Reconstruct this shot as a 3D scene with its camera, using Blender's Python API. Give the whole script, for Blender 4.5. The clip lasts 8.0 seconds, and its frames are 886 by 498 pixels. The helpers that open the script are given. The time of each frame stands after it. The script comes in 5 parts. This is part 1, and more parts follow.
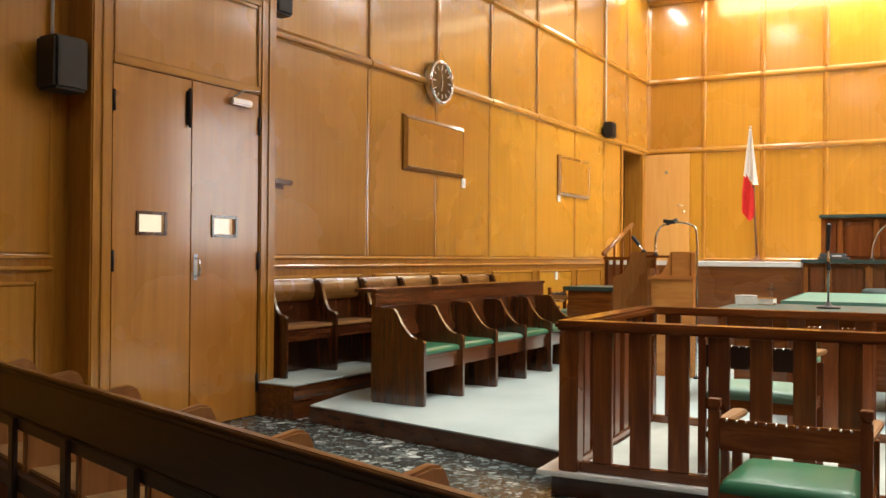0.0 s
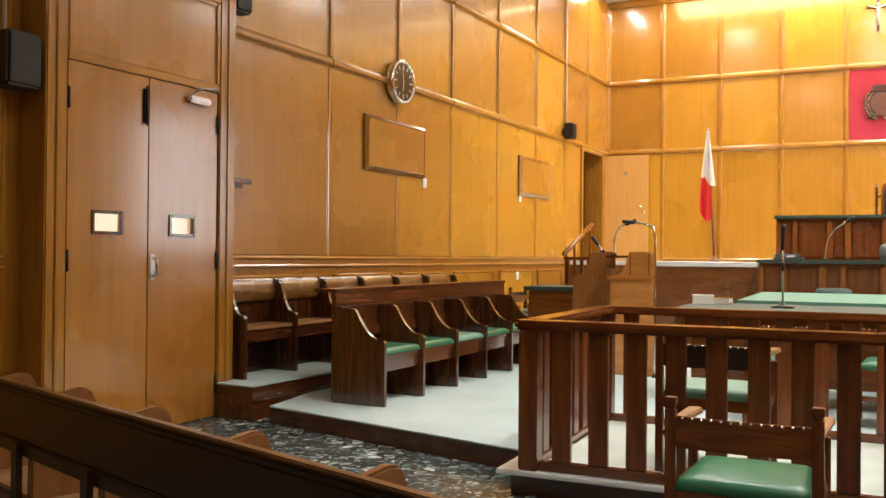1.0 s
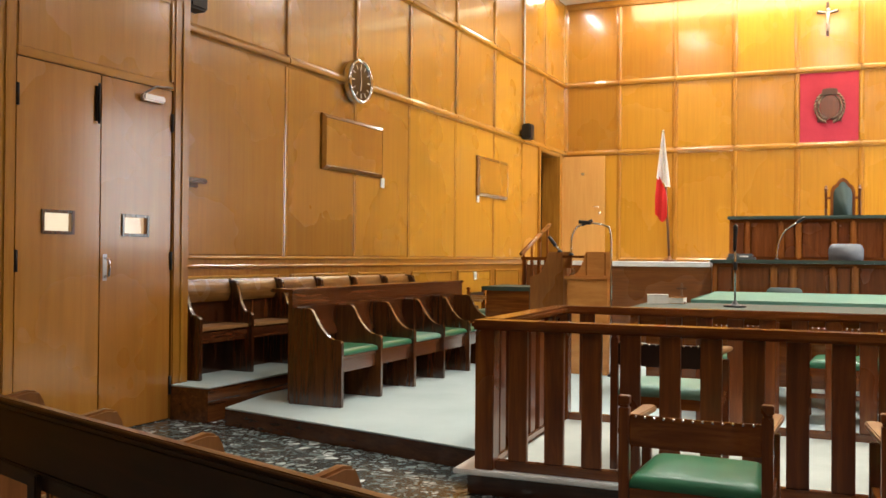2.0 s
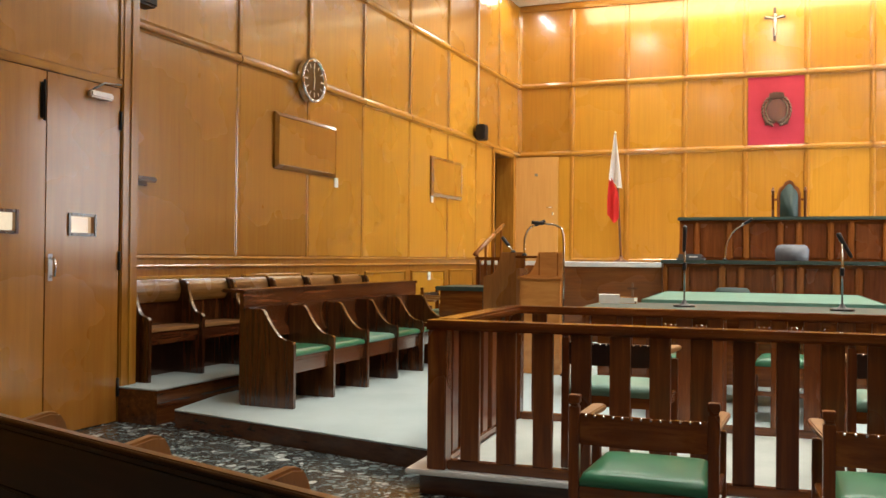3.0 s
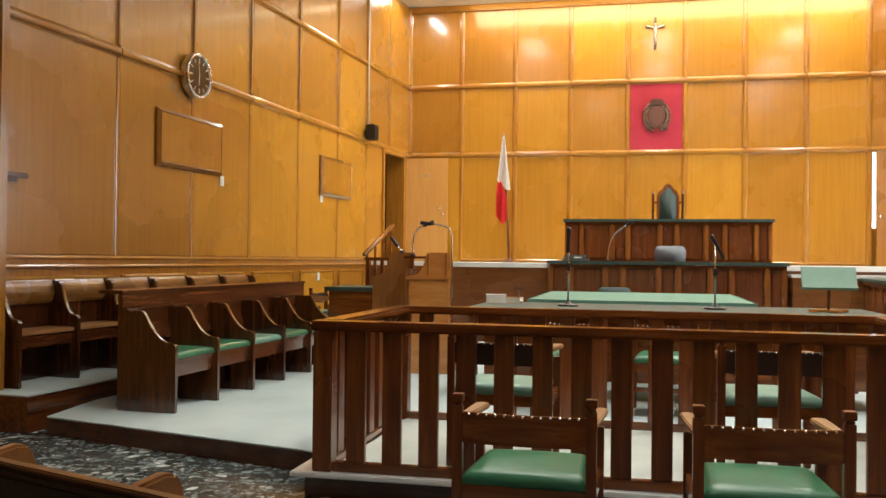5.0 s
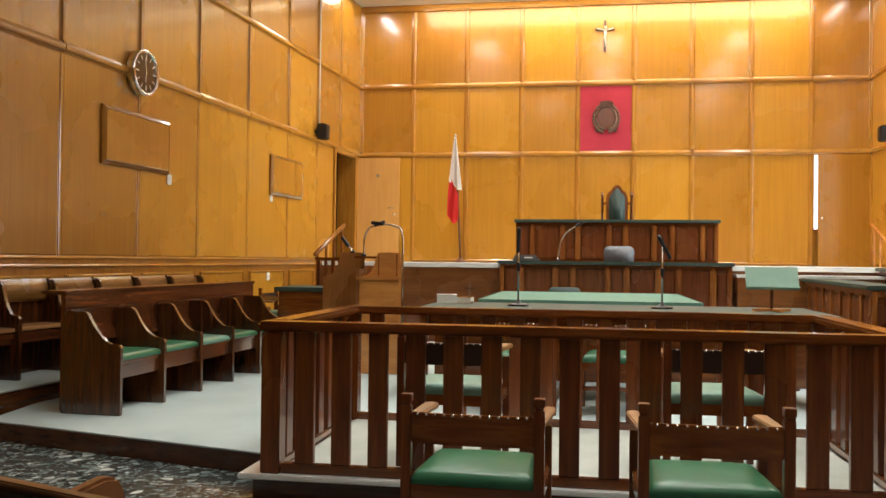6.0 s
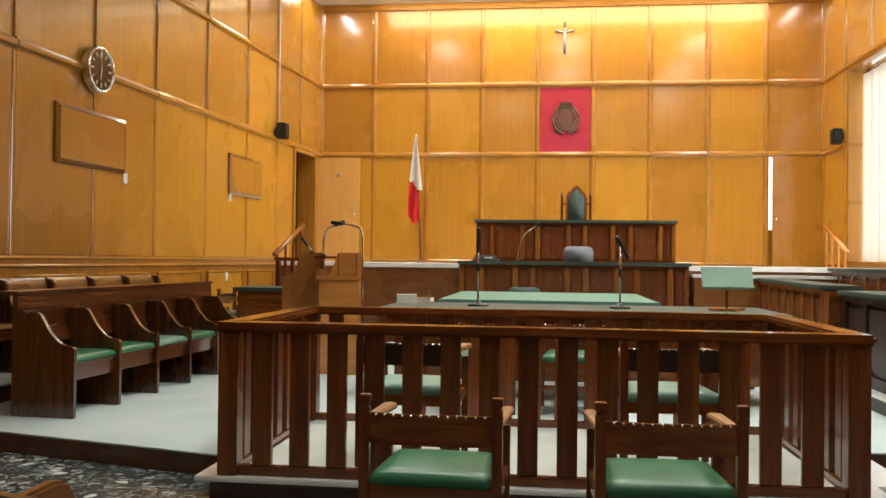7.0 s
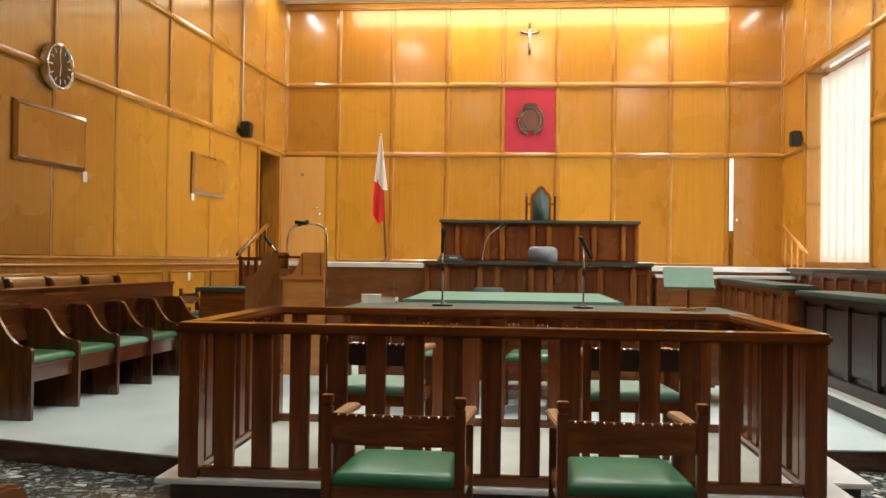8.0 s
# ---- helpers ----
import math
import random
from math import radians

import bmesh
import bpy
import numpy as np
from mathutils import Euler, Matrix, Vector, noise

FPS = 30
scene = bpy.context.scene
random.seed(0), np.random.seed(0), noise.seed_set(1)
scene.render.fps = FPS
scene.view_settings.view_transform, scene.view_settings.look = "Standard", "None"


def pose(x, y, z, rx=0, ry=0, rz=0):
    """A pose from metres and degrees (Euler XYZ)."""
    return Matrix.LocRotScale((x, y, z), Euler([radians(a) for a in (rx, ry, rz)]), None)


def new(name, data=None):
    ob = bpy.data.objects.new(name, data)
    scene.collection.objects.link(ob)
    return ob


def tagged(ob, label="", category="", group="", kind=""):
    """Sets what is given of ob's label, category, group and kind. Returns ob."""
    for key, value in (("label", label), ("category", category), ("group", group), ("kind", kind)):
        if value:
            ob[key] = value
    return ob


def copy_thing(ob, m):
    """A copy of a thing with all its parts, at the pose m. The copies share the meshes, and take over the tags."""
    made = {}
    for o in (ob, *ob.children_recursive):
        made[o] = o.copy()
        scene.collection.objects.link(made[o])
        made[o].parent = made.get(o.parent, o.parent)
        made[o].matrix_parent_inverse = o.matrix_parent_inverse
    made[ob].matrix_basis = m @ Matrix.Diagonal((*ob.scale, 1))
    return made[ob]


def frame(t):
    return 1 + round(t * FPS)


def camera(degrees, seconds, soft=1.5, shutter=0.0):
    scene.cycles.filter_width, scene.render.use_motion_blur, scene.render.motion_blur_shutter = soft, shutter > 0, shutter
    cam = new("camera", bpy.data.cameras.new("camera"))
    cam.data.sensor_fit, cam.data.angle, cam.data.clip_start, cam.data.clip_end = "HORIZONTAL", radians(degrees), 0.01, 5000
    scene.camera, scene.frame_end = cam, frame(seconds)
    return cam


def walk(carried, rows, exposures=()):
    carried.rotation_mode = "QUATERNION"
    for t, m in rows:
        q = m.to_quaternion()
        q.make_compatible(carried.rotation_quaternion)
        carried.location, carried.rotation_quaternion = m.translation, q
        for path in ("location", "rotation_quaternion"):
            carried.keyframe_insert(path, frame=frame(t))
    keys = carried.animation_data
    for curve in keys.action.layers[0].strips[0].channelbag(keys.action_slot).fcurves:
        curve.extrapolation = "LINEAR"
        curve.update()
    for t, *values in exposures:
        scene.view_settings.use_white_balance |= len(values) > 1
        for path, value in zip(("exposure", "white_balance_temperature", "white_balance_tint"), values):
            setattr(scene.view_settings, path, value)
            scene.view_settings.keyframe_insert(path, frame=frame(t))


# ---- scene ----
cam = camera(52.99, 8.0)
# seconds, eye x y z, yaw, pitch, roll
PATH = [
    (0, -0.0871, -0.0261, 1.35, 27.377, 0.465, -0.429),
    (0.5, -0.0831, -0.0241, 1.35, 26.337, 0.468, -0.477),
    (1, -0.0776, -0.0215, 1.35, 24.926, 0.481, -0.473),
    (1.5, -0.0725, -0.0192, 1.35, 23.617, 0.494, -0.458),
    (3, -0.0556, -0.0125, 1.35, 19.36, 0.542, -0.525),
    (3.5, -0.0493, -0.0104, 1.35, 17.794, 0.563, -0.547),
    (4, -0.042, -0.0082, 1.35, 16.014, 0.579, -0.574),
    (4.5, -0.0344, -0.0061, 1.35, 14.178, 0.608, -0.589),
    (6, -0.014, -0.0019, 1.35, 9.303, 0.669, -0.66),
    (6.5, -0.0089, -0.0011, 1.35, 8.094, 0.685, -0.653),
    (7, -0.0034, -0.0004, 1.35, 6.795, 0.705, -0.677),
    (7.5, 0.0015, 0.0001, 1.35, 5.655, 0.72, -0.703),
    (8, 0.0061, 0.0006, 1.35, 4.57, 0.731, -0.73),
]
walk(cam, [(t, pose(x, y, z, 90 + p, r, w)) for t, x, y, z, w, p, r in PATH],
     exposures=[(0.0, 0.50), (1.5, 0.40), (3.0, 0.23), (4.5, 0.10), (6.0, 0.01), (8.0, -0.03)])

# ---- light ----
world = bpy.data.worlds.new("daylight")
scene.world = world
world.use_nodes = True
_sky = world.node_tree.nodes.new("ShaderNodeTexSky")
_sky.sky_type, _sky.sun_disc = "NISHITA", False
_sky.sun_elevation, _sky.sun_rotation = radians(40), radians(80)
_bg = world.node_tree.nodes["Background"]
_bg.inputs["Strength"].default_value = 0.12
world.node_tree.links.new(_sky.outputs[0], _bg.inputs[0])

ROOM_TOP = 6.24


def area_lamp(name, m, sx, sy, power, color, spread=180):
    la = bpy.data.lights.new(name, "AREA")
    la.shape, la.size, la.size_y, la.energy, la.color = "RECTANGLE", sx, sy, power, color
    la.spread = radians(spread)
    ob = new(name, la)
    ob.matrix_world = m
    return ob


WARM = (1.0, 0.83, 0.50)
SOFT = (1.0, 0.955, 0.88)
# recessed ceiling troughs over the court, assumed and out of view, one close to the judges' wall
# first two are added frontal fill, the third added to brighten the near floor
LAMPS = [(0.4, -1.6, 0.5, 150), (0.4, 1.8, 0.35, 110), (-1.3, 5.3, 0.7, 84), (1.2, 4.4, 0.5, 92), (3.6, 4.6, 0.5, 92), (0.4, 7.4, 1.0, 112), (3.2, 7.4, 1.0, 120),
         (0.4, 10.4, 1.15, 130), (3.2, 10.4, 1.2, 130), (-2.4, 13.2, 2.1, 150), (0.4, 13.4, 1.2, 130), (3.2, 13.4, 1.7, 140)]
for lx, ly, weight, spread in LAMPS:
    area_lamp("assumed_ceiling_lamp", pose(lx, ly, ROOM_TOP - 0.05), 0.5, 1.5, 42 * weight, SOFT, spread)
# row of tubes above the judges' wall, and one tube along each side wall
area_lamp("wall_washer_lamp", pose(0.4, 16.1, ROOM_TOP - 0.05, 14, 0, 0), 7.3, 0.85, 245, WARM)
for lx, power in ((-4.12, 22), (4.6, 12)):
    area_lamp("side_tube_lamp", pose(lx, 15.55, ROOM_TOP - 0.05), 0.14, 1.2, power, SOFT)
# daylight through the tall window
area_lamp("window_daylight", pose(4.98, 14.1, 2.95, 0, 90, 0), 2.9, 2.4, 74, (0.86, 0.94, 1.0), 100)


# ---- materials ----
def shader(name):
    m = bpy.data.materials.new(name)
    m.use_nodes = True
    return m, m.node_tree.nodes, m.node_tree.links, m.node_tree.nodes["Principled BSDF"]


def node(ns, kind, **values):
    n = ns.new(kind)
    for k, v in values.items():
        n.inputs[k].default_value = v
    return n


def ramp(ns, stops):
    n = ns.new("ShaderNodeValToRGB")
    e = n.color_ramp.elements
    while len(e) < len(stops):
        e.new(0.5)
    for i, (p, c) in enumerate(stops):
        e[i].position, e[i].color = p, (*c, 1)
    return n


def wood(name, dark, mid, light, rough=0.3, grain=(14, 14, 0.9), spread=0.16, coat=0.25, bump=0.05):
    """Varnished veneer: long streaks along z (or the axis with the low scale), broad figure, tone from board to board."""
    m, ns, ln, bs = shader(name)
    tc = ns.new("ShaderNodeTexCoord")
    info = ns.new("ShaderNodeObjectInfo")
    shift = ns.new("ShaderNodeVectorMath")
    shift.operation = "MULTIPLY_ADD"
    ln.new(info.outputs["Random"], shift.inputs[0])
    shift.inputs[1].default_value = (7.3, 3.1, 11.7)
    ln.new(tc.outputs["Object"], shift.inputs[2])
    mp = ns.new("ShaderNodeMapping")
    mp.inputs["Scale"].default_value = grain
    ln.new(shift.outputs[0], mp.inputs[0])
    n1 = node(ns, "ShaderNodeTexNoise", Scale=2.2, Detail=8.0, Roughness=0.62, Distortion=0.5)
    ln.new(mp.outputs[0], n1.inputs["Vector"])
    n2 = node(ns, "ShaderNodeTexNoise", Scale=9.0, Detail=4.0, Roughness=0.7)
    ln.new(mp.outputs[0], n2.inputs["Vector"])
    n3 = node(ns, "ShaderNodeTexNoise", Scale=0.9, Detail=3.0)
    ln.new(shift.outputs[0], n3.inputs["Vector"])
    mix = ns.new("ShaderNodeMath")
    mix.operation = "MULTIPLY_ADD"
    ln.new(n2.outputs[0], mix.inputs[0])
    mix.inputs[1].default_value = 0.22
    ln.new(n1.outputs[0], mix.inputs[2])
    r = ramp(ns, [(0.36, dark), (0.6, mid), (0.84, light)])
    ln.new(mix.outputs[0], r.inputs[0])
    hs = ns.new("ShaderNodeHueSaturation")
    ln.new(r.outputs[0], hs.inputs["Color"])
    val = ns.new("ShaderNodeMapRange")
    val.clamp = False
    val.inputs["To Min"].default_value, val.inputs["To Max"].default_value = 1 - spread, 1 + spread
    add = ns.new("ShaderNodeMath")
    add.operation = "MULTIPLY_ADD"
    ln.new(n3.outputs[0], add.inputs[0])
    add.inputs[1].default_value = 0.38
    half = ns.new("ShaderNodeMath")
    half.operation = "MULTIPLY_ADD"
    half.inputs[1].default_value, half.inputs[2].default_value = 0.85, -0.12
    ln.new(info.outputs["Random"], half.inputs[0])
    ln.new(half.outputs[0], add.inputs[2])
    ln.new(add.outputs[0], val.inputs["Value"])
    ln.new(val.outputs[0], hs.inputs["Value"])
    hue = ns.new("ShaderNodeMapRange")
    hue.inputs["To Min"].default_value, hue.inputs["To Max"].default_value = 0.496, 0.504
    ln.new(info.outputs["Random"], hue.inputs["Value"])
    ln.new(hue.outputs[0], hs.inputs["Hue"])
    ln.new(hs.outputs[0], bs.inputs["Base Color"])
    rr = ns.new("ShaderNodeMapRange")
    rr.inputs["To Min"].default_value, rr.inputs["To Max"].default_value = rough - 0.08, rough + 0.12
    ln.new(n3.outputs[0], rr.inputs["Value"])
    ln.new(rr.outputs[0], bs.inputs["Roughness"])
    bs.inputs["Coat Weight"].default_value, bs.inputs["Coat Roughness"].default_value = coat, 0.13
    b = ns.new("ShaderNodeBump")
    b.inputs["Strength"].default_value, b.inputs["Distance"].default_value = bump, 0.004
    ln.new(mix.outputs[0], b.inputs["Height"])
    ln.new(b.outputs[0], bs.inputs["Normal"])
    return m


def plain(name, a, b, rough=0.5, scale=8.0, metal=0.0, bump=0.1, dist=0.002, coat=0.0, fine=60.0):
    """Two-tone mottled surface with fine relief."""
    m, ns, ln, bs = shader(name)
    tc = ns.new("ShaderNodeTexCoord")
    n1 = node(ns, "ShaderNodeTexNoise", Scale=scale, Detail=5.0, Roughness=0.6)
    ln.new(tc.outputs["Object"], n1.inputs["Vector"])
    n2 = node(ns, "ShaderNodeTexNoise", Scale=fine, Detail=3.0)
    ln.new(tc.outputs["Object"], n2.inputs["Vector"])
    r = ramp(ns, [(0.3, a), (0.7, b)])
    ln.new(n1.outputs[0], r.inputs[0])
    ln.new(r.outputs[0], bs.inputs["Base Color"])
    bs.inputs["Roughness"].default_value, bs.inputs["Metallic"].default_value = rough, metal
    bs.inputs["Coat Weight"].default_value = coat
    bp = ns.new("ShaderNodeBump")
    bp.inputs["Strength"].default_value, bp.inputs["Distance"].default_value = bump, dist
    ln.new(n2.outputs[0], bp.inputs["Height"])
    ln.new(bp.outputs[0], bs.inputs["Normal"])
    return m


def marble(name):
    """Dark grey-green polished breccia with pale angular fragments."""
    m, ns, ln, bs = shader(name)
    tc = ns.new("ShaderNodeTexCoord")
    warp = node(ns, "ShaderNodeTexNoise", Scale=5.0, Detail=3.0)
    ln.new(tc.outputs["Object"], warp.inputs["Vector"])
    ad = ns.new("ShaderNodeVectorMath")
    ad.operation = "MULTIPLY_ADD"
    ln.new(warp.outputs["Color"], ad.inputs[0])
    ad.inputs[1].default_value = (0.10, 0.10, 0.10)
    ln.new(tc.outputs["Object"], ad.inputs[2])
    def cells(scale, stops, vein):
        """Angular fragments of random tone, parted by dark matrix, mottled inside."""
        v = node(ns, "ShaderNodeTexVoronoi", Scale=scale)
        ln.new(ad.outputs[0], v.inputs["Vector"])
        r = ramp(ns, stops)
        ln.new(v.outputs["Color"], r.inputs[0])
        e = node(ns, "ShaderNodeTexVoronoi", Scale=scale)
        e.feature = "DISTANCE_TO_EDGE"
        ln.new(ad.outputs[0], e.inputs["Vector"])
        k = ramp(ns, [(0.0, (0.12, 0.13, 0.13)), (vein, (1, 1, 1))])
        ln.new(e.outputs["Distance"], k.inputs[0])
        mu = ns.new("ShaderNodeMix")
        mu.data_type, mu.blend_type = "RGBA", "MULTIPLY"
        mu.inputs["Factor"].default_value = 1.0
        ln.new(r.outputs[0], mu.inputs["A"])
        ln.new(k.outputs[0], mu.inputs["B"])
        return mu.outputs["Result"]
    big = cells(15.0, [(0.0, (0.02, 0.026, 0.028)), (0.5, (0.075, 0.095, 0.098)), (0.72, (0.23, 0.28, 0.27)), (0.9, (0.95, 0.98, 0.92))], 0.16)
    small = cells(37.0, [(0.0, (0.012, 0.016, 0.018)), (0.55, (0.09, 0.115, 0.115)), (0.8, (0.45, 0.5, 0.48)), (1.0, (0.9, 0.92, 0.88))], 0.2)
    pick = node(ns, "ShaderNodeTexNoise", Scale=9.0, Detail=4.0)
    ln.new(ad.outputs[0], pick.inputs["Vector"])
    pr = ramp(ns, [(0.44, (0.12, 0.12, 0.12)), (0.58, (0.85, 0.85, 0.85))])
    ln.new(pick.outputs[0], pr.inputs[0])
    mx = ns.new("ShaderNodeMix")
    mx.data_type = "RGBA"
    ln.new(pr.outputs[0], mx.inputs["Factor"])
    ln.new(big, mx.inputs["A"])
    ln.new(small, mx.inputs["B"])
    ln.new(mx.outputs["Result"], bs.inputs["Base Color"])
    bs.inputs["Roughness"].default_value = 0.25
    return m


def glow(name, color, strength):
    m, ns, ln, bs = shader(name)
    e = node(ns, "ShaderNodeEmission", Color=(*color, 1), Strength=strength)
    ln.new(e.outputs[0], ns["Material Output"].inputs["Surface"])
    return m


def cloth_light(name, color):
    """Thin white blind cloth that lets daylight through."""
    m, ns, ln, bs = shader(name)
    d = node(ns, "ShaderNodeBsdfDiffuse", Color=(*color, 1))
    t = node(ns, "ShaderNodeBsdfTranslucent", Color=(*color, 1))
    mx = node(ns, "ShaderNodeMixShader", Fac=0.6)
    ln.new(d.outputs[0], mx.inputs[1])
    ln.new(t.outputs[0], mx.inputs[2])
    ln.new(mx.outputs[0], ns["Material Output"].inputs["Surface"])
    return m


M_PANEL = wood("oak_veneer", (0.40, 0.170, 0.015), (0.455, 0.206, 0.020), (0.505, 0.240, 0.025), 0.26, (9, 9, 0.35), 0.19, 0.75, 0.015)
M_TRIM = wood("oak_moulding", (0.30, 0.124, 0.014), (0.40, 0.175, 0.021), (0.48, 0.225, 0.030), 0.22, (12, 12, 0.7), 0.1, 0.8)
M_EDGE = wood("dark_oak_edge", (0.22, 0.085, 0.010), (0.29, 0.118, 0.014), (0.36, 0.155, 0.020), 0.24, (12, 1.2, 4), 0.1, 0.7)
M_TRIM_X = wood("oak_moulding_flat", (0.32, 0.134, 0.015), (0.43, 0.190, 0.023), (0.52, 0.25, 0.034), 0.2, (1.2, 12, 12), 0.1, 0.8)
M_TRIM_Y = wood("oak_moulding_long", (0.32, 0.134, 0.015), (0.43, 0.190, 0.023), (0.52, 0.25, 0.034), 0.2, (12, 1.2, 12), 0.1, 0.8)
M_DOOR = wood("oak_door_veneer", (0.36, 0.148, 0.020), (0.43, 0.185, 0.028), (0.49, 0.225, 0.036), 0.24, (6, 6, 0.35), 0.1, 0.9, 0.015)
M_PALE = wood("pale_oak_door", (0.58, 0.29, 0.075), (0.64, 0.335, 0.095), (0.69, 0.375, 0.115), 0.28, (6, 6, 0.4), 0.06, 0.5, 0.02)
M_PIL = wood("mahogany_stile", (0.16, 0.048, 0.010), (0.235, 0.076, 0.016), (0.32, 0.115, 0.025), 0.22, (11, 11, 0.8), 0.15, 0.6)
M_FIELD = wood("dark_red_field", (0.085, 0.020, 0.006), (0.125, 0.034, 0.009), (0.17, 0.05, 0.013), 0.24, (9, 9, 0.6), 0.15, 0.4)
M_DAIS = wood("brown_dais_facing", (0.12, 0.040, 0.012), (0.17, 0.060, 0.017), (0.23, 0.085, 0.024), 0.26, (0.8, 9, 9), 0.15, 0.4)
M_RED = wood("mahogany", (0.070, 0.016, 0.003), (0.138, 0.034, 0.006), (0.25, 0.075, 0.013), 0.28, (9, 9, 0.6), 0.3, 0.35, 0.03)
M_BENCH_Y = wood("dark_walnut_board", (0.045, 0.011, 0.003), (0.088, 0.024, 0.007), (0.16, 0.052, 0.014), 0.2, (9, 0.7, 9), 0.25, 0.8, 0.03)
# mahogany taken near-black: the shade on the right-hand desk is in its colour
M_DARK = wood("shade_dark_mahogany", (0.014, 0.007, 0.006), (0.024, 0.012, 0.009), (0.038, 0.018, 0.012), 0.4, (9, 9, 0.6), 0.2, 0.08, 0.03)
M_RED_X = wood("mahogany_rail_x", (0.080, 0.020, 0.004), (0.145, 0.039, 0.0075), (0.25, 0.08, 0.016), 0.18, (0.7, 9, 9), 0.2, 0.7, 0.03)
M_RED_Y = wood("mahogany_rail_y", (0.080, 0.020, 0.004), (0.145, 0.039, 0.0075), (0.25, 0.08, 0.016), 0.18, (9, 0.7, 9), 0.2, 0.7, 0.03)
M_RISER = wood("dark_riser", (0.040, 0.012, 0.005), (0.070, 0.022, 0.009), (0.115, 0.038, 0.014), 0.2, (0.8, 9, 9), 0.15, 0.5, 0.03)
M_PEW = wood("walnut_pew", (0.030, 0.008, 0.002), (0.062, 0.018, 0.005), (0.115, 0.038, 0.010), 0.2, (9, 9, 0.6), 0.3, 0.9, 0.03)
M_TAN = wood("worn_beech", (0.22, 0.10, 0.035), (0.34, 0.17, 0.06), (0.44, 0.24, 0.09), 0.35, (8, 1.0, 8), 0.12, 0.2)
M_ORANGE = wood("polished_sapele", (0.47, 0.180, 0.040), (0.60, 0.255, 0.062), (0.68, 0.32, 0.085), 0.22, (1.0, 7, 5), 0.12, 0.5)
M_SAPELE_DK = wood("brown_sapele", (0.22, 0.082, 0.02), (0.33, 0.13, 0.032), (0.42, 0.18, 0.046), 0.24, (7, 7, 0.8), 0.12, 0.5)
M_GREEN = plain("green_leatherette", (0.022, 0.125, 0.058), (0.036, 0.175, 0.085), 0.34, 4, 0, 0.08, 0.001, 0.0, 140)
M_GREEN_PALE = plain("worn_green_leatherette", (0.10, 0.225, 0.165), (0.16, 0.31, 0.235), 0.42, 4, 0, 0.08, 0.001, 0.0, 140)
M_GREENDK = plain("dark_green_leather", (0.016, 0.035, 0.030), (0.026, 0.052, 0.044), 0.55, 6, 0, 0.1, 0.001, 0.0, 120)
M_BAIZE = plain("dark_green_desk_cloth", (0.022, 0.045, 0.036), (0.035, 0.065, 0.050), 0.6, 6, 0, 0.15, 0.001, 0, 200)
M_STANDGREEN = plain("pale_green_board", (0.22, 0.38, 0.30), (0.28, 0.45, 0.36), 0.5, 5, 0, 0.1)
M_BAIZE_LT = plain("pale_green_table_cloth", (0.085, 0.215, 0.165), (0.12, 0.275, 0.215), 0.55, 5, 0, 0.15, 0.001, 0, 200)
M_CARPET = plain("pale_grey_carpet", (0.41, 0.505, 0.505), (0.50, 0.595, 0.59), 0.95, 1.4, 0, 0.6, 0.004, 0, 320)
M_CARPET_WORN = plain("worn_beige_carpet", (0.37, 0.40, 0.355), (0.47, 0.50, 0.45), 0.95, 2.2, 0, 0.6, 0.004, 0, 320)
M_FLOOR = marble("breccia_marble")
M_WHITE = plain("white_marble", (0.70, 0.73, 0.72), (0.82, 0.85, 0.83), 0.25, 5, 0, 0.02)
M_CREAM = plain("cream_plaster", (0.70, 0.66, 0.55), (0.76, 0.72, 0.62), 0.85, 2, 0, 0.1)
M_CRIMSON = plain("crimson_velvet", (0.38, 0.02, 0.045), (0.46, 0.03, 0.06), 0.85, 3, 0, 0.2, 0.001, 0, 300)
M_BLACK = plain("black_plastic", (0.004, 0.004, 0.005), (0.008, 0.008, 0.009), 0.5, 20, 0, 0.1)
M_GREYPL = plain("grey_plastic", (0.09, 0.10, 0.115), (0.12, 0.13, 0.145), 0.4, 10, 0, 0.1)
M_CHROME = plain("chrome", (0.70, 0.70, 0.70), (0.80, 0.80, 0.80), 0.16, 10, 1.0, 0.0)
M_STEEL = plain("satin_steel", (0.45, 0.45, 0.45), (0.6, 0.6, 0.6), 0.35, 10, 1.0, 0.05)
M_IRON = plain("black_iron", (0.015, 0.014, 0.013), (0.03, 0.027, 0.025), 0.4, 20, 0.6, 0.1)
M_BRONZE = plain("carved_dark_wood", (0.05, 0.022, 0.014), (0.10, 0.04, 0.022), 0.4, 16, 0.0, 0.4, 0.004)
M_WREATH = plain("tarnished_wreath", (0.075, 0.036, 0.024), (0.27, 0.18, 0.13), 0.35, 30, 0.2, 0.4, 0.004)
M_SILVER = plain("silvered_metal", (0.62, 0.60, 0.56), (0.75, 0.73, 0.69), 0.35, 14, 0.7, 0.1)
M_FLAGW = plain("white_flag_cloth", (0.74, 0.73, 0.70), (0.80, 0.79, 0.77), 0.85, 3, 0, 0.1)
M_FLAGR = plain("red_flag_cloth", (0.62, 0.025, 0.022), (0.70, 0.035, 0.03), 0.85, 3, 0, 0.1)
M_SWITCH = plain("white_switch_plastic", (0.78, 0.78, 0.74), (0.84, 0.84, 0.8), 0.4, 4, 0, 0.0)
M_DIAL = plain("black_dial", (0.012, 0.013, 0.014), (0.02, 0.021, 0.022), 0.18, 4, 0, 0.0)
M_PAPER = plain("paper", (0.70, 0.68, 0.60), (0.78, 0.76, 0.70), 0.8, 30, 0, 0.1)
M_BLIND = cloth_light("blind_cloth", (0.85, 0.83, 0.78))
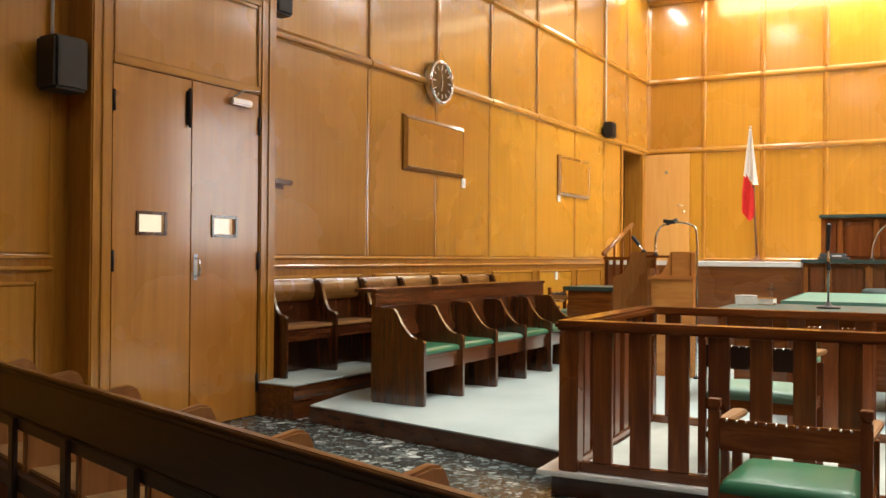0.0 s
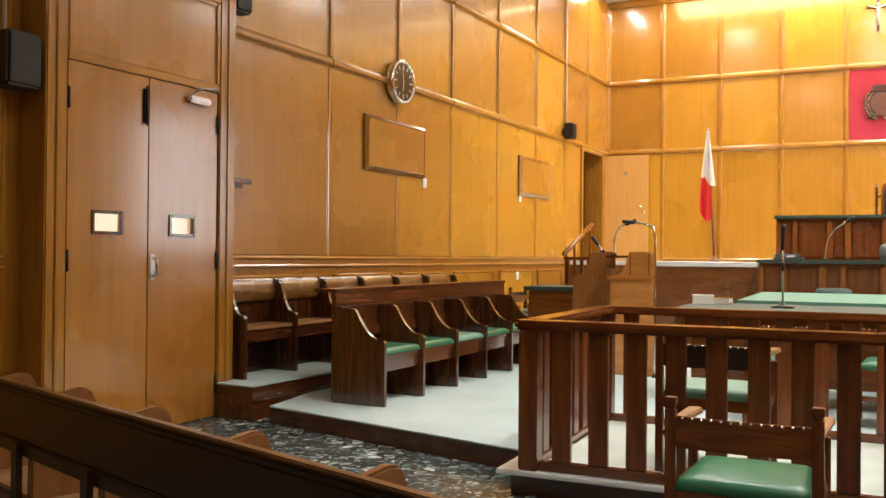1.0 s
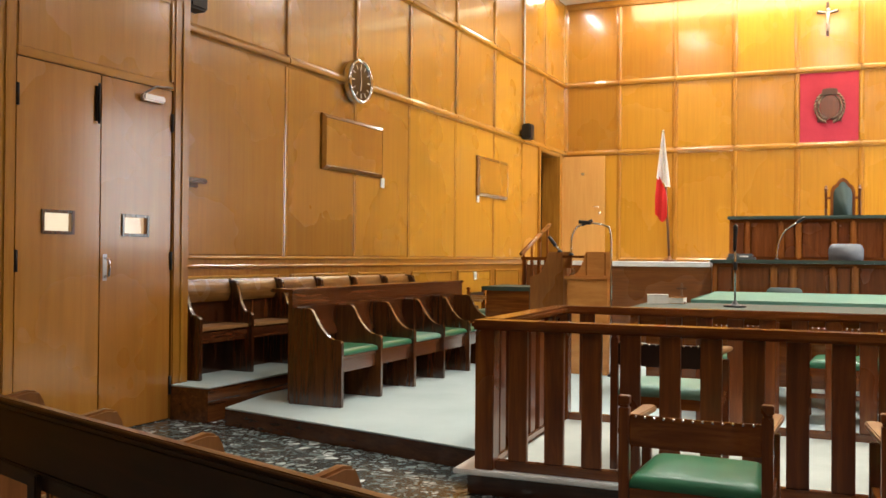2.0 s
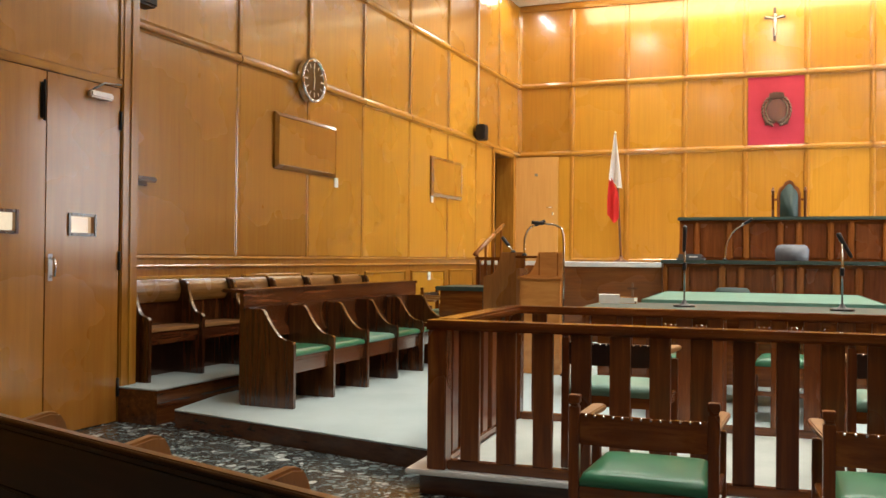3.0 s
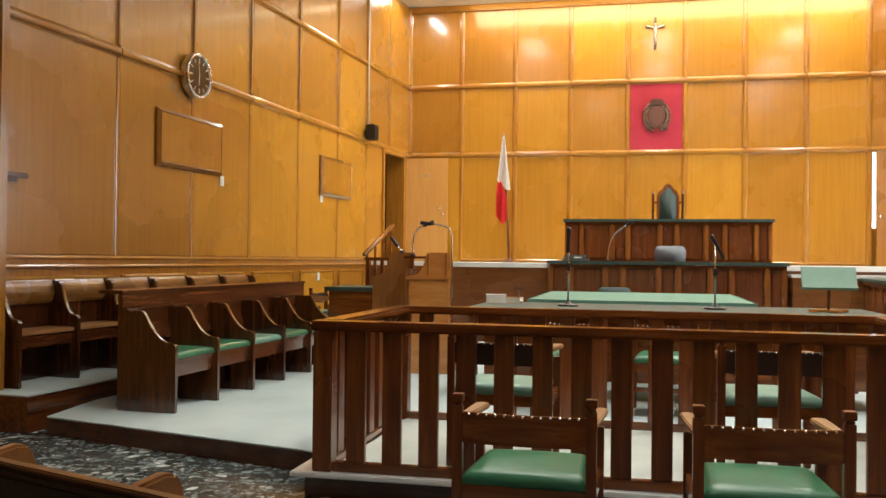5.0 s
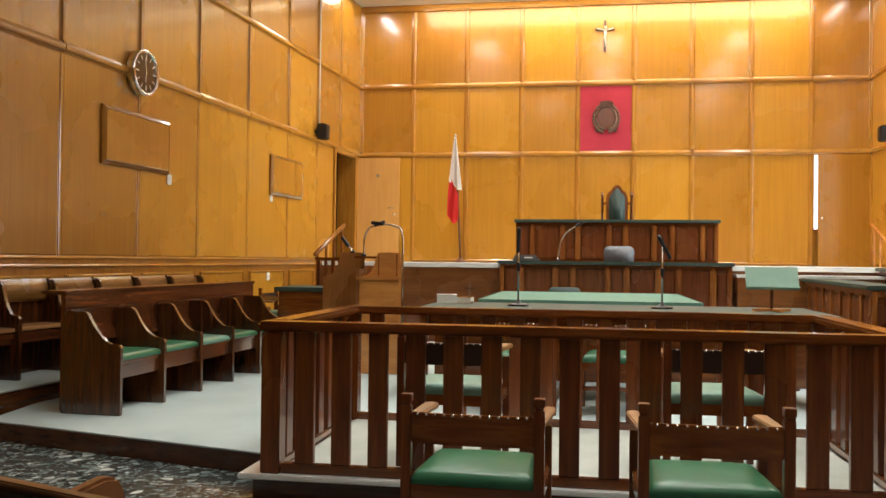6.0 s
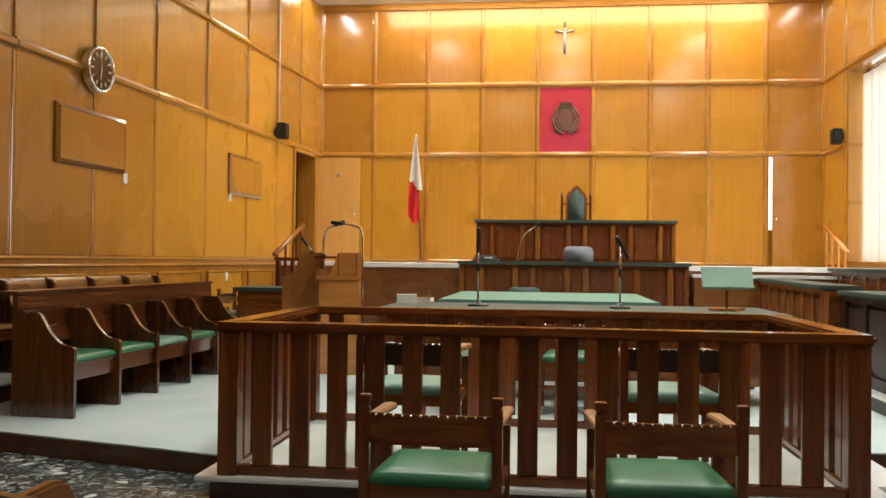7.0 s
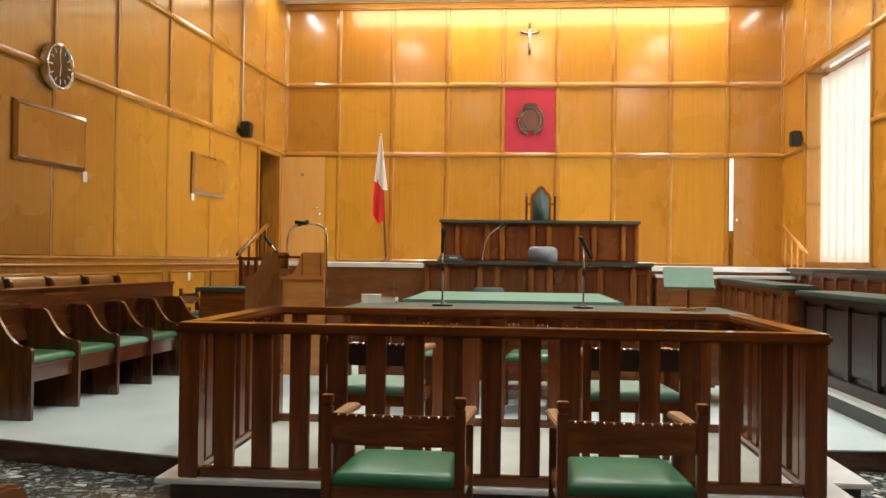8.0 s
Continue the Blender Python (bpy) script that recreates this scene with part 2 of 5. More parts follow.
M_SKYGLOW = glow("bright_outdoors", (0.95, 0.98, 1.0), 2.5)
M_DARKVOID = plain("dim_passage_paint", (0.16, 0.09, 0.04), (0.2, 0.11, 0.05), 0.8, 2)


M_DIFFUSER = glow("lamp_diffuser", (1.0, 0.955, 0.88), 11.0)


# ---- building helpers ----
def box(bm, x0, y0, z0, x1, y1, z1, m=None):
    """Adds a box to bm, moved by m if given."""
    x0, x1, y0, y1, z0, z1 = min(x0, x1), max(x0, x1), min(y0, y1), max(y0, y1), min(z0, z1), max(z0, z1)
    vs = [bm.verts.new((x, y, z)) for z in (z0, z1) for y in (y0, y1) for x in (x0, x1)]
    for f in ((0, 2, 3, 1), (4, 5, 7, 6), (0, 1, 5, 4), (2, 6, 7, 3), (0, 4, 6, 2), (1, 3, 7, 5)):
        bm.faces.new([vs[i] for i in f])
    if m is not None:
        bmesh.ops.transform(bm, matrix=m, verts=vs)
    return vs


def prism(bm, outline, a, b, axis="y"):
    """Extrudes a 2D outline between a and b along an axis: 'y' takes (x, z), 'x' takes (y, z), 'z' takes (x, y)."""
    def place(p, d):
        return {"y": (p[0], d, p[1]), "x": (d, p[0], p[1]), "z": (p[0], p[1], d)}[axis]
    lo = [bm.verts.new(place(p, a)) for p in outline]
    hi = [bm.verts.new(place(p, b)) for p in outline]
    bm.faces.new(lo)
    bm.faces.new(hi[::-1])
    n = len(outline)
    for i in range(n):
        bm.faces.new((lo[i], hi[i], hi[(i + 1) % n], lo[(i + 1) % n]))
    bmesh.ops.recalc_face_normals(bm, faces=bm.faces)
    return lo + hi


def tube(bm, pts, r, seg=10, r2=None):
    """A round bar through pts, tapering from r to r2."""
    r2 = r if r2 is None else r2
    rings = []
    for i, p in enumerate(pts):
        p = Vector(p)
        a = Vector(pts[max(i - 1, 0)])
        b = Vector(pts[min(i + 1, len(pts) - 1)])
        d = (b - a).normalized()
        u = d.orthogonal().normalized() if i == 0 else (rings_u - d * rings_u.dot(d)).normalized()
        rings_u = u
        v = d.cross(u)
        rad = r + (r2 - r) * i / max(len(pts) - 1, 1)
        rings.append([bm.verts.new(p + (u * math.cos(2 * math.pi * k / seg) + v * math.sin(2 * math.pi * k / seg)) * rad) for k in range(seg)])
    for a, b in zip(rings, rings[1:]):
        for k in range(seg):
            bm.faces.new((a[k], a[(k + 1) % seg], b[(k + 1) % seg], b[k]))
    bm.faces.new(rings[0][::-1])
    bm.faces.new(rings[-1])


def lathe(bm, profile, seg=24, m=None):
    """Turns a profile of (radius, z) round the z axis."""
    rings = [[bm.verts.new((r * math.cos(2 * math.pi * k / seg), r * math.sin(2 * math.pi * k / seg), z)) for k in range(seg)] for r, z in profile]
    for a, b in zip(rings, rings[1:]):
        for k in range(seg):
            bm.faces.new((a[k], a[(k + 1) % seg], b[(k + 1) % seg], b[k]))
    bm.faces.new(rings[0][::-1])
    bm.faces.new(rings[-1])
    if m is not None:
        bmesh.ops.transform(bm, matrix=m, verts=[v for r in rings for v in r])


def mesh_of(name, bm, material, bevel=0.0, smooth=False, seg=2):
    if bevel > 0:
        bm.normal_update()
        sharp = [e for e in bm.edges if len(e.link_faces) == 2 and e.calc_face_angle(0) > 0.6]
        bmesh.ops.bevel(bm, geom=sharp, offset=bevel, segments=seg, affect="EDGES", clamp_overlap=True)
    me = bpy.data.meshes.new(name)
    bm.to_mesh(me)
    bm.free()
    me.materials.append(material)
    if smooth:
        for p in me.polygons:
            p.use_smooth = True
    return me


def part(name, bm, material, parent=None, label="", bevel=0.0, smooth=False, seg=2):
    """Links a bmesh as one mesh object, under a thing or a part."""
    ob = new(name, mesh_of(name, bm, material, bevel, smooth, seg))
    if parent is not None:
        ob.parent = parent
    if label:
        tagged(ob, label)
    return ob


def boxpart(name, dims, material, parent=None, label="", bevel=0.004):
    bm = bmesh.new()
    box(bm, *dims)
    return part(name, bm, material, parent, label, bevel)


def pillow(bm, quad, z0, h, n=12):
    """A stuffed cushion over a four-sided outline: soft edges and a slightly crowned top."""
    def at(u, v):
        a, b, c, d = (Vector(q) for q in quad)
        return (a * (1 - u) + b * u) * (1 - v) + (d * (1 - u) + c * u) * v
    top, low = [], []
    for j in range(n + 1):
        for i in range(n + 1):
            u, v = [0.5 - 0.5 * math.cos(math.pi * k / n) for k in (i, j)]
            e = (1 - abs(2 * u - 1) ** 22) * (1 - abs(2 * v - 1) ** 22)
            crown = (1 - abs(2 * u - 1) ** 2.2) * (1 - abs(2 * v - 1) ** 2.2)
            p = at(u, v)
            top.append(bm.verts.new((p.x, p.y, z0 + h * (0.36 + 0.48 * max(e, 0) ** 0.5 + 0.16 * crown))))
            low.append(bm.verts.new((p.x, p.y, z0)))
    m = n + 1
    for j in range(n):
        for i in range(n):
            k = j * m + i
            bm.faces.new((top[k], top[k + 1], top[k + m + 1], top[k + m]))
            bm.faces.new((low[k], low[k + m], low[k + m + 1], low[k + 1]))
    rim = [i for i in range(n)] + [n + j * m for j in range(n)] + [n * m + n - i for i in range(n)] + [(n - j) * m for j in range(n)]
    for a, b in zip(rim, rim[1:] + rim[:1]):
        bm.faces.new((low[a], low[b], top[b], top[a]))


def thing(name, m, label, category, group="", kind=""):
    ob = new(name)
    ob.empty_display_size = 0.2
    ob.matrix_world = m
    return tagged(ob, label, category, group, kind)


# Left wall runs slightly towards the middle of the room as it goes away from the camera.
LEAN = math.atan(0.06884)
LEFT = Matrix.Translation((-4.887 - 0.6884, 0, 0)) @ Matrix.Rotation(-LEAN, 4, "Z")
K = 1.00237  # metres along the wall for a metre of y
XR, YB = 4.93, 16.78
PLAT, STEP2, DAIS = 0.14, 0.285, 1.30
R1, R2, DADO = 4.665, 3.35, 1.325

# ---- structure ----
def mould(w, d):
    """Outline of a rounded moulding, w wide and d proud: (across, out)."""
    h = w / 2
    return [(-h, 0.0), (-h, d * 0.35), (-h * 0.72, d * 0.45), (-h * 0.55, d * 0.9), (-h * 0.25, d), (h * 0.25, d), (h * 0.55, d * 0.9), (h * 0.72, d * 0.45), (h, d * 0.35), (h, 0.0)]


def upright(wall, u, z0, z1, w=0.105, d=0.042, mat=None):
    bm = bmesh.new()
    prism(bm, [(o, u + a) for a, o in mould(w, d)], z0, z1, "z")
    return part("stile", bm, mat or M_TRIM, wall)


def level(wall, z, u0, u1, w=0.11, d=0.06, mat=None, name="rail"):
    bm = bmesh.new()
    prism(bm, [(o, z + a) for a, o in mould(w, d)], u0, u1, "y")
    return part(name, bm, mat or M_TRIM_Y, wall)


def board(wall, u0, u1, z0, z1, mat=None, d=0.012, name="panel"):
    bm = bmesh.new()
    box(bm, -0.001, u0, z0, d, u1, z1)
    return part(name, bm, mat or M_PANEL, wall, "", 0.003, False, 1)


def shell(name, m, boxes, label):
    bm = bmesh.new()
    for b in boxes:
        box(bm, *b)
    ob = part(name, bm, M_TRIM)
    ob.matrix_world = m
    return tagged(ob, label, "wall", "", "structure")


def inset(wall, u0, u1, z0, z1, mat=None):
    """A sunk field with a narrow frame round it, as in the dado."""
    board(wall, u0, u1, z0, z1, mat)
    for a, b in ((u0, u0 + 0.03), (u1 - 0.03, u1)):
        bm = bmesh.new()
        box(bm, 0.0125, a, z0, 0.026, b, z1)
        part("bead", bm, M_TRIM, wall, "", 0.006, False, 1)
    for a, b in ((z0, z0 + 0.03), (z1 - 0.03, z1)):
        bm = bmesh.new()
        box(bm, 0.0125, u0 + 0.031, a, 0.025, u1 - 0.031, b)
        part("bead", bm, M_TRIM_Y, wall, "", 0.006, False, 1)


WALL_LABEL = "tall oak-veneered courtroom wall with panels and mouldings"
D0, D1 = 15.34 * K, 16.36 * K   # doorway in the left wall
wall_left = shell("wall_west", LEFT, [(-0.3, -4.5, 0, 0, D0, ROOM_TOP), (-0.3, D0, 0, 0, D1, DAIS), (-0.3, D0, 3.25, 0, D1, ROOM_TOP), (-0.3, D1, 0, 0, 16.86, ROOM_TOP)], WALL_LABEL)
BACK = pose(0, YB, 0, 0, 0, -90)
E0, E1 = 3.95, 4.90             # doorway in the judges' wall
wall_back = shell("wall_north", BACK, [(-0.3, -4.75, 0, 0, E0, ROOM_TOP), (-0.3, E0, 0, 0, E1, DAIS), (-0.3, E0, 3.32, 0, E1, ROOM_TOP), (-0.3, E1, 0, 0, 5.25, ROOM_TOP)], WALL_LABEL)
RIGHT = pose(XR, 0, 0, 0, 0, 180)
W0, W1 = -15.45, -12.76         # tall window in the right wall
wall_right = shell("wall_east", RIGHT, [(-0.36, -16.78, 0, 0, W0, ROOM_TOP), (-0.36, W0, 0, 0, W1, 1.37), (-0.36, W0, 4.60, 0, W1, ROOM_TOP), (-0.36, W1, 0, 0, 4.5, ROOM_TOP)], WALL_LABEL)
bm = bmesh.new()
box(bm, -6.3, -4.8, 0, 5.3, -4.5, ROOM_TOP)
tagged(part("wall_south", bm, M_PANEL), "plain oak wall behind the public benches", "wall", "", "structure")
bm = bmesh.new()
box(bm, -6.5, -4.8, ROOM_TOP, 5.4, 17.1, ROOM_TOP + 0.2)
tagged(part("ceiling", bm, M_CREAM), "cream plastered ceiling", "ceiling", "", "structure")
bm = bmesh.new()
box(bm, -6.5, -4.8, -0.15, 5.4, 17.1, 0.0)
tagged(part("floor", bm, M_FLOOR), "dark breccia marble floor with pale fragments", "floor", "", "structure")

# Unseen fixtures, one for each assumed lamp and each fill lamp
for lx, ly, weight, spread in LAMPS:
    cl = thing("ceiling_light", pose(lx, ly, ROOM_TOP), "assumed long recessed ceiling light with a white diffuser, out of view", "ceiling light", "ceiling lights")
    for s in (-1, 1):
        boxpart("frame", (s * 0.29 - 0.02, -0.82, -0.04, s * 0.29 + 0.02, 0.82, -0.001), M_CREAM, cl)
        boxpart("frame", (-0.269, s * 0.80 - 0.02, -0.04, 0.269, s * 0.80 + 0.02, -0.001), M_CREAM, cl)
    boxpart("diffuser", (-0.268, -0.778, -0.03, 0.268, 0.778, -0.02), M_DIFFUSER, cl, "glowing white diffuser", 0)

# Left wall: columns, rails, dado
COLS = [-3.85, -2.52, -1.19, 0.14, 1.47, 2.80, 4.16]
COLS_B = [6.12, 7.81, 9.14, 10.455, 11.85, 13.25, 14.48, 15.60, 16.74]
for cols in (COLS, COLS_B):
    cols = [c * K for c in cols]
    for i, (a, b) in enumerate(zip(cols, cols[1:])):
        g = 0.035
        board(wall_left, a + g, b - g, R1 + 0.04, ROOM_TOP - 0.02)
        board(wall_left, a + g, b - g, R2 + 0.04, R1 - 0.04)
        far = b > 15.3
        if not far:
            board(wall_left, a + g, b - g, DADO + 0.03, R2 - 0.04)
            inset(wall_left, a + 0.10, b - 0.10, 0.28, 1.16)
        elif a < 15.3 * K:
            board(wall_left, a + g, D0 - 0.07, DADO + 0.03, R2 - 0.04)
    for c in cols[1:] if cols[0] > 5 else cols:
        upright(wall_left, c, R1 + 0.058, ROOM_TOP - 0.02)
        upright(wall_left, c, R2 + 0.058, R1 - 0.058)
        if not D0 - 0.05 < c:
            upright(wall_left, c, DADO + 0.02, R2 - 0.06, 0.08, 0.02)
    for z in (R1, R2):
        for a, b in zip(cols, cols[1:]):
            level(wall_left, z, a + 0.008, b - 0.008)
    end = min(cols[-1], D0 - 0.09)
    level(wall_left, DADO, cols[0], end, 0.035, 0.018)
    level(wall_left, 1.245, cols[0], end, 0.032, 0.028)
for a, b, z0, z1 in ((D0 - 0.085, D0 - 0.003, DAIS, 3.34), (D1 + 0.003, D1 + 0.085, DAIS, 3.34)):
    bm = bmesh.new()
    box(bm, 0.0, a, z0, 0.05, b, z1)
    part("architrave", bm, M_TRIM, wall_left, "", 0.008)
bm = bmesh.new()
box(bm, 0.0, D0, 3.255, 0.045, D1, 3.335)
part("architrave", bm, M_TRIM_Y, wall_left, "", 0.008)

# Judges' wall
BCOLS = [-4.40, -3.37, -2.333, -1.288, -0.236, 0.785, 1.83, 2.868, 3.907, 4.92]
for i, (a, b) in enumerate(zip(BCOLS, BCOLS[1:])):
    g = 0.035
    board(wall_back, a + g, b - g, R1 + 0.04, 6.1)
    if i != 4:
        board(wall_back, a + g, b - g, R2 + 0.04, R1 - 0.04)
    if i not in (0, 8):
        board(wall_back, a + g, b - g, DAIS + 0.05, R2 - 0.04)
    for z in (R1, R2):
        level(wall_back, z, a + 0.012, b - 0.012)
    if i not in (0, 8):
        level(wall_back, DAIS + 0.03, a + 0.01, b - 0.01, 0.06, 0.04)
for c in BCOLS:
    upright(wall_back, c, R1 + 0.058, 6.1)
    upright(wall_back, c, R2 + 0.058, R1 - 0.058)
    if c not in (BCOLS[0], BCOLS[-1]):
        upright(wall_back, c, DAIS + 0.03, R2 - 0.058)
bm = bmesh.new()
box(bm, 0.0, -4.4, 6.12, 0.07, 4.92, ROOM_TOP - 0.003)
part("cornice", bm, M_TRIM_Y, wall_back, "oak cornice", 0.02)

# Right wall
RC = [-16.74, -15.55, -12.68, -11.4, -10.1, -8.8, -7.5, -6.1, -4.8, -3.5, -2.2, -0.9, 0.4, 1.7, 3.0, 4.3]
for a, b in zip(RC, RC[1:]):
    win = (a, b) == (-15.55, -12.68)
    board(wall_right, a + 0.035, b - 0.035, R1 + 0.04, ROOM_TOP - 0.02)
    if not win:
        board(wall_right, a + 0.035, b - 0.035, R2 + 0.04, R1 - 0.04)
        board(wall_right, a + 0.035, b - 0.035, DAIS + 0.05, R2 - 0.04)
        level(wall_right, R2, a + 0.01, b - 0.01)
    level(wall_right, R1, a + 0.01, b - 0.01)
for c in RC:
    upright(wall_right, c, R1 + 0.058, ROOM_TOP - 0.02)
    upright(wall_right, c, R2 + 0.058, R1 - 0.058)
    upright(wall_right, c, DAIS + 0.03, R2 - 0.058)


def tall_window(a, b):
    w = tagged(new("window_1"), "tall window with white vertical blinds in a deep oak reveal", "window", "", "structure")
    w.matrix_world = RIGHT
    for u0, u1 in ((a, a + 0.05), (b - 0.05, b)):
        boxpart("window_frame", (-0.34, u0 + 0.002, 1.39, -0.28, u1 - 0.002, 4.58), M_TRIM, w)
    boxpart("window_head", (-0.34, a + 0.055, 4.52, -0.28, b - 0.055, 4.58), M_TRIM_Y, w)
    boxpart("soffit", (-0.27, a + 0.002, 4.575, 0.02, b - 0.002, 4.598), M_TRIM_Y, w, "polished oak soffit")
    for u0, u1 in ((a + 0.002, a + 0.02), (b - 0.02, b - 0.002)):
        boxpart("jamb_lining", (-0.27, u0, 1.40, 0.015, u1, 4.57), M_PANEL, w)
    boxpart("window_sill", (-0.34, a + 0.003, 1.371, 0.06, b - 0.003, 1.40), M_TRIM_Y, w)
    for z in (2.38, 3.34):
        boxpart("reveal_rail", (-0.265, a + 0.0205, z - 0.03, 0.01, a + 0.045, z + 0.03), M_TRIM_X, w, "", 0.008)
    n = 7
    for i in range(n):
        u = a + 0.09 + (b - a - 0.18) * (i + 0.5) / n
        bm = bmesh.new()
        box(bm, -0.002, -0.205, 1.405, 0.002, 0.205, 4.5)
        s = part("blind_slat", bm, M_BLIND, w)
        s.matrix_basis = pose(-0.22, u, 0, 0, 0, 4)
    glassbm = bmesh.new()
    box(glassbm, -0.42, a - 0.25, 1.2, -0.40, b + 0.25, 4.75)
    tagged(part("backdrop", glassbm, M_SKYGLOW), "bright overcast daylight outside the window", "sky", "", "structure").matrix_world = RIGHT
    return w


tall_window(W0, W1)

# Passage behind the doorways
bm = bmesh.new()
box(bm, -1.5, D0 - 0.5, DAIS - 0.1, -1.45, D1 + 0.4, 3.5)
box(bm, -1.45, D0 - 0.5, DAIS - 0.1, -0.301, D0 - 0.45, 3.5)
box(bm, -1.45, D1 + 0.35, DAIS - 0.1, -0.301, D1 + 0.4, 3.5)
box(bm, -1.45, D0 - 0.45, 3.45, -0.301, D1 + 0.35, 3.5)
box(bm, -1.45, D0 - 0.45, DAIS - 0.1, -0.301, D1 + 0.35, DAIS)
ob = part("passage_west", bm, M_DARKVOID)
ob.matrix_world = LEFT
tagged(ob, "dim brown passage behind the open doorway", "passage", "", "structure")
bm = bmesh.new()
box(bm, 3.6, YB + 0.9, 1.98, 4.6, YB + 0.92, 3.6)
tagged(part("backdrop", bm, M_SKYGLOW), "bright window seen past the door", "sky", "", "structure")
bm = bmesh.new()
box(bm, 3.5, YB + 0.93, DAIS - 0.1, 5.2, YB + 0.96, 3.6)
box(bm, 3.5, YB + 0.301, DAIS - 0.1, 3.53, YB + 0.93, 3.6)
box(bm, 5.17, YB + 0.301, DAIS - 0.1, 5.2, YB + 0.93, 3.6)
box(bm, 3.53, YB + 0.301, 3.56, 5.17, YB + 0.93, 3.6)
box(bm, 3.53, YB + 0.301, DAIS - 0.1, 5.17, YB + 0.93, DAIS)
tagged(part("passage_north", bm, M_DARKVOID), "dim lobby behind the door", "passage", "", "structure")

# Carpeted platform with a slanting front edge
EDGE = [(-4.34, 5.87), (-1.95, 5.25), (-1.80, 5.23), (1.62, 5.75), (2.0, 6.02), (4.925, 6.25)]


def platform_top(bm, outline, z0, z1):
    prism(bm, outline, z0, z1, "z")


bm = bmesh.new()
platform_top(bm, [(-4.60, 12.9), (-4.60, 7.6)] + EDGE + [(4.925, 12.9)], 0.128, PLAT)
carpet = tagged(part("platform", bm, M_CARPET, None, "", 0.003), "pale grey carpet on a raised platform", "carpet", "", "structure")
bm = bmesh.new()
platform_top(bm, [(-4.58, 12.8), (-4.58, 7.6)] + [(x, y + 0.004) for x, y in EDGE] + [(4.92, 12.8)], 0.001, 0.127)
part("riser", bm, M_RISER, carpet, "dark mahogany riser")

# Higher step under the back row of the jury seats
bm = bmesh.new()
box(bm, 0.003, 6.125, 0.001, 0.665, 10.9, 0.272)
box(bm, 0.50, 5.93, 0.001, 0.665, 6.124, 0.272)
box(bm, 0.27, 5.93, 0.001, 0.499, 6.124, 0.272)
step = part("platform", bm, M_BENCH_Y)
step.matrix_world = LEFT
tagged(step, "mahogany step topped with pale carpet below the back seats", "step", "", "structure")
bm = bmesh.new()
box(bm, 0.003, 6.125, 0.273, 0.667, 10.9, STEP2)
box(bm, 0.27, 5.926, 0.273, 0.667, 6.124, STEP2)
part("tread", bm, M_CARPET, step, "pale grey carpet tread", 0.005)

# Dais of the judges: two wings and a rear part round a sunken clerk's well
FRONT = 13.3
bm = bmesh.new()
box(bm, -2.85, FRONT, 0.001, -1.345, 14.62, DAIS - 0.07)
box(bm, 2.025, FRONT, 0.001, 4.925, 14.62, DAIS - 0.07)
box(bm, -4.55, 14.621, 0.001, 4.925, 16.77, DAIS - 0.07)
box(bm, -1.344, 13.6, 0.001, 2.024, 14.62, 0.70)
dais = tagged(part("platform", bm, M_DAIS), "high judges' dais faced in brown wood", "dais", "", "structure")
bm = bmesh.new()
box(bm, -2.87, FRONT - 0.03, DAIS - 0.069, -1.346, 14.62, DAIS)
box(bm, 2.026, FRONT - 0.03, DAIS - 0.069, 4.925, 14.62, DAIS)
box(bm, -4.50, 14.621, DAIS - 0.069, 4.925, 16.77, DAIS)
part("slab", bm, M_WHITE, dais, "white marble edge", 0.006)


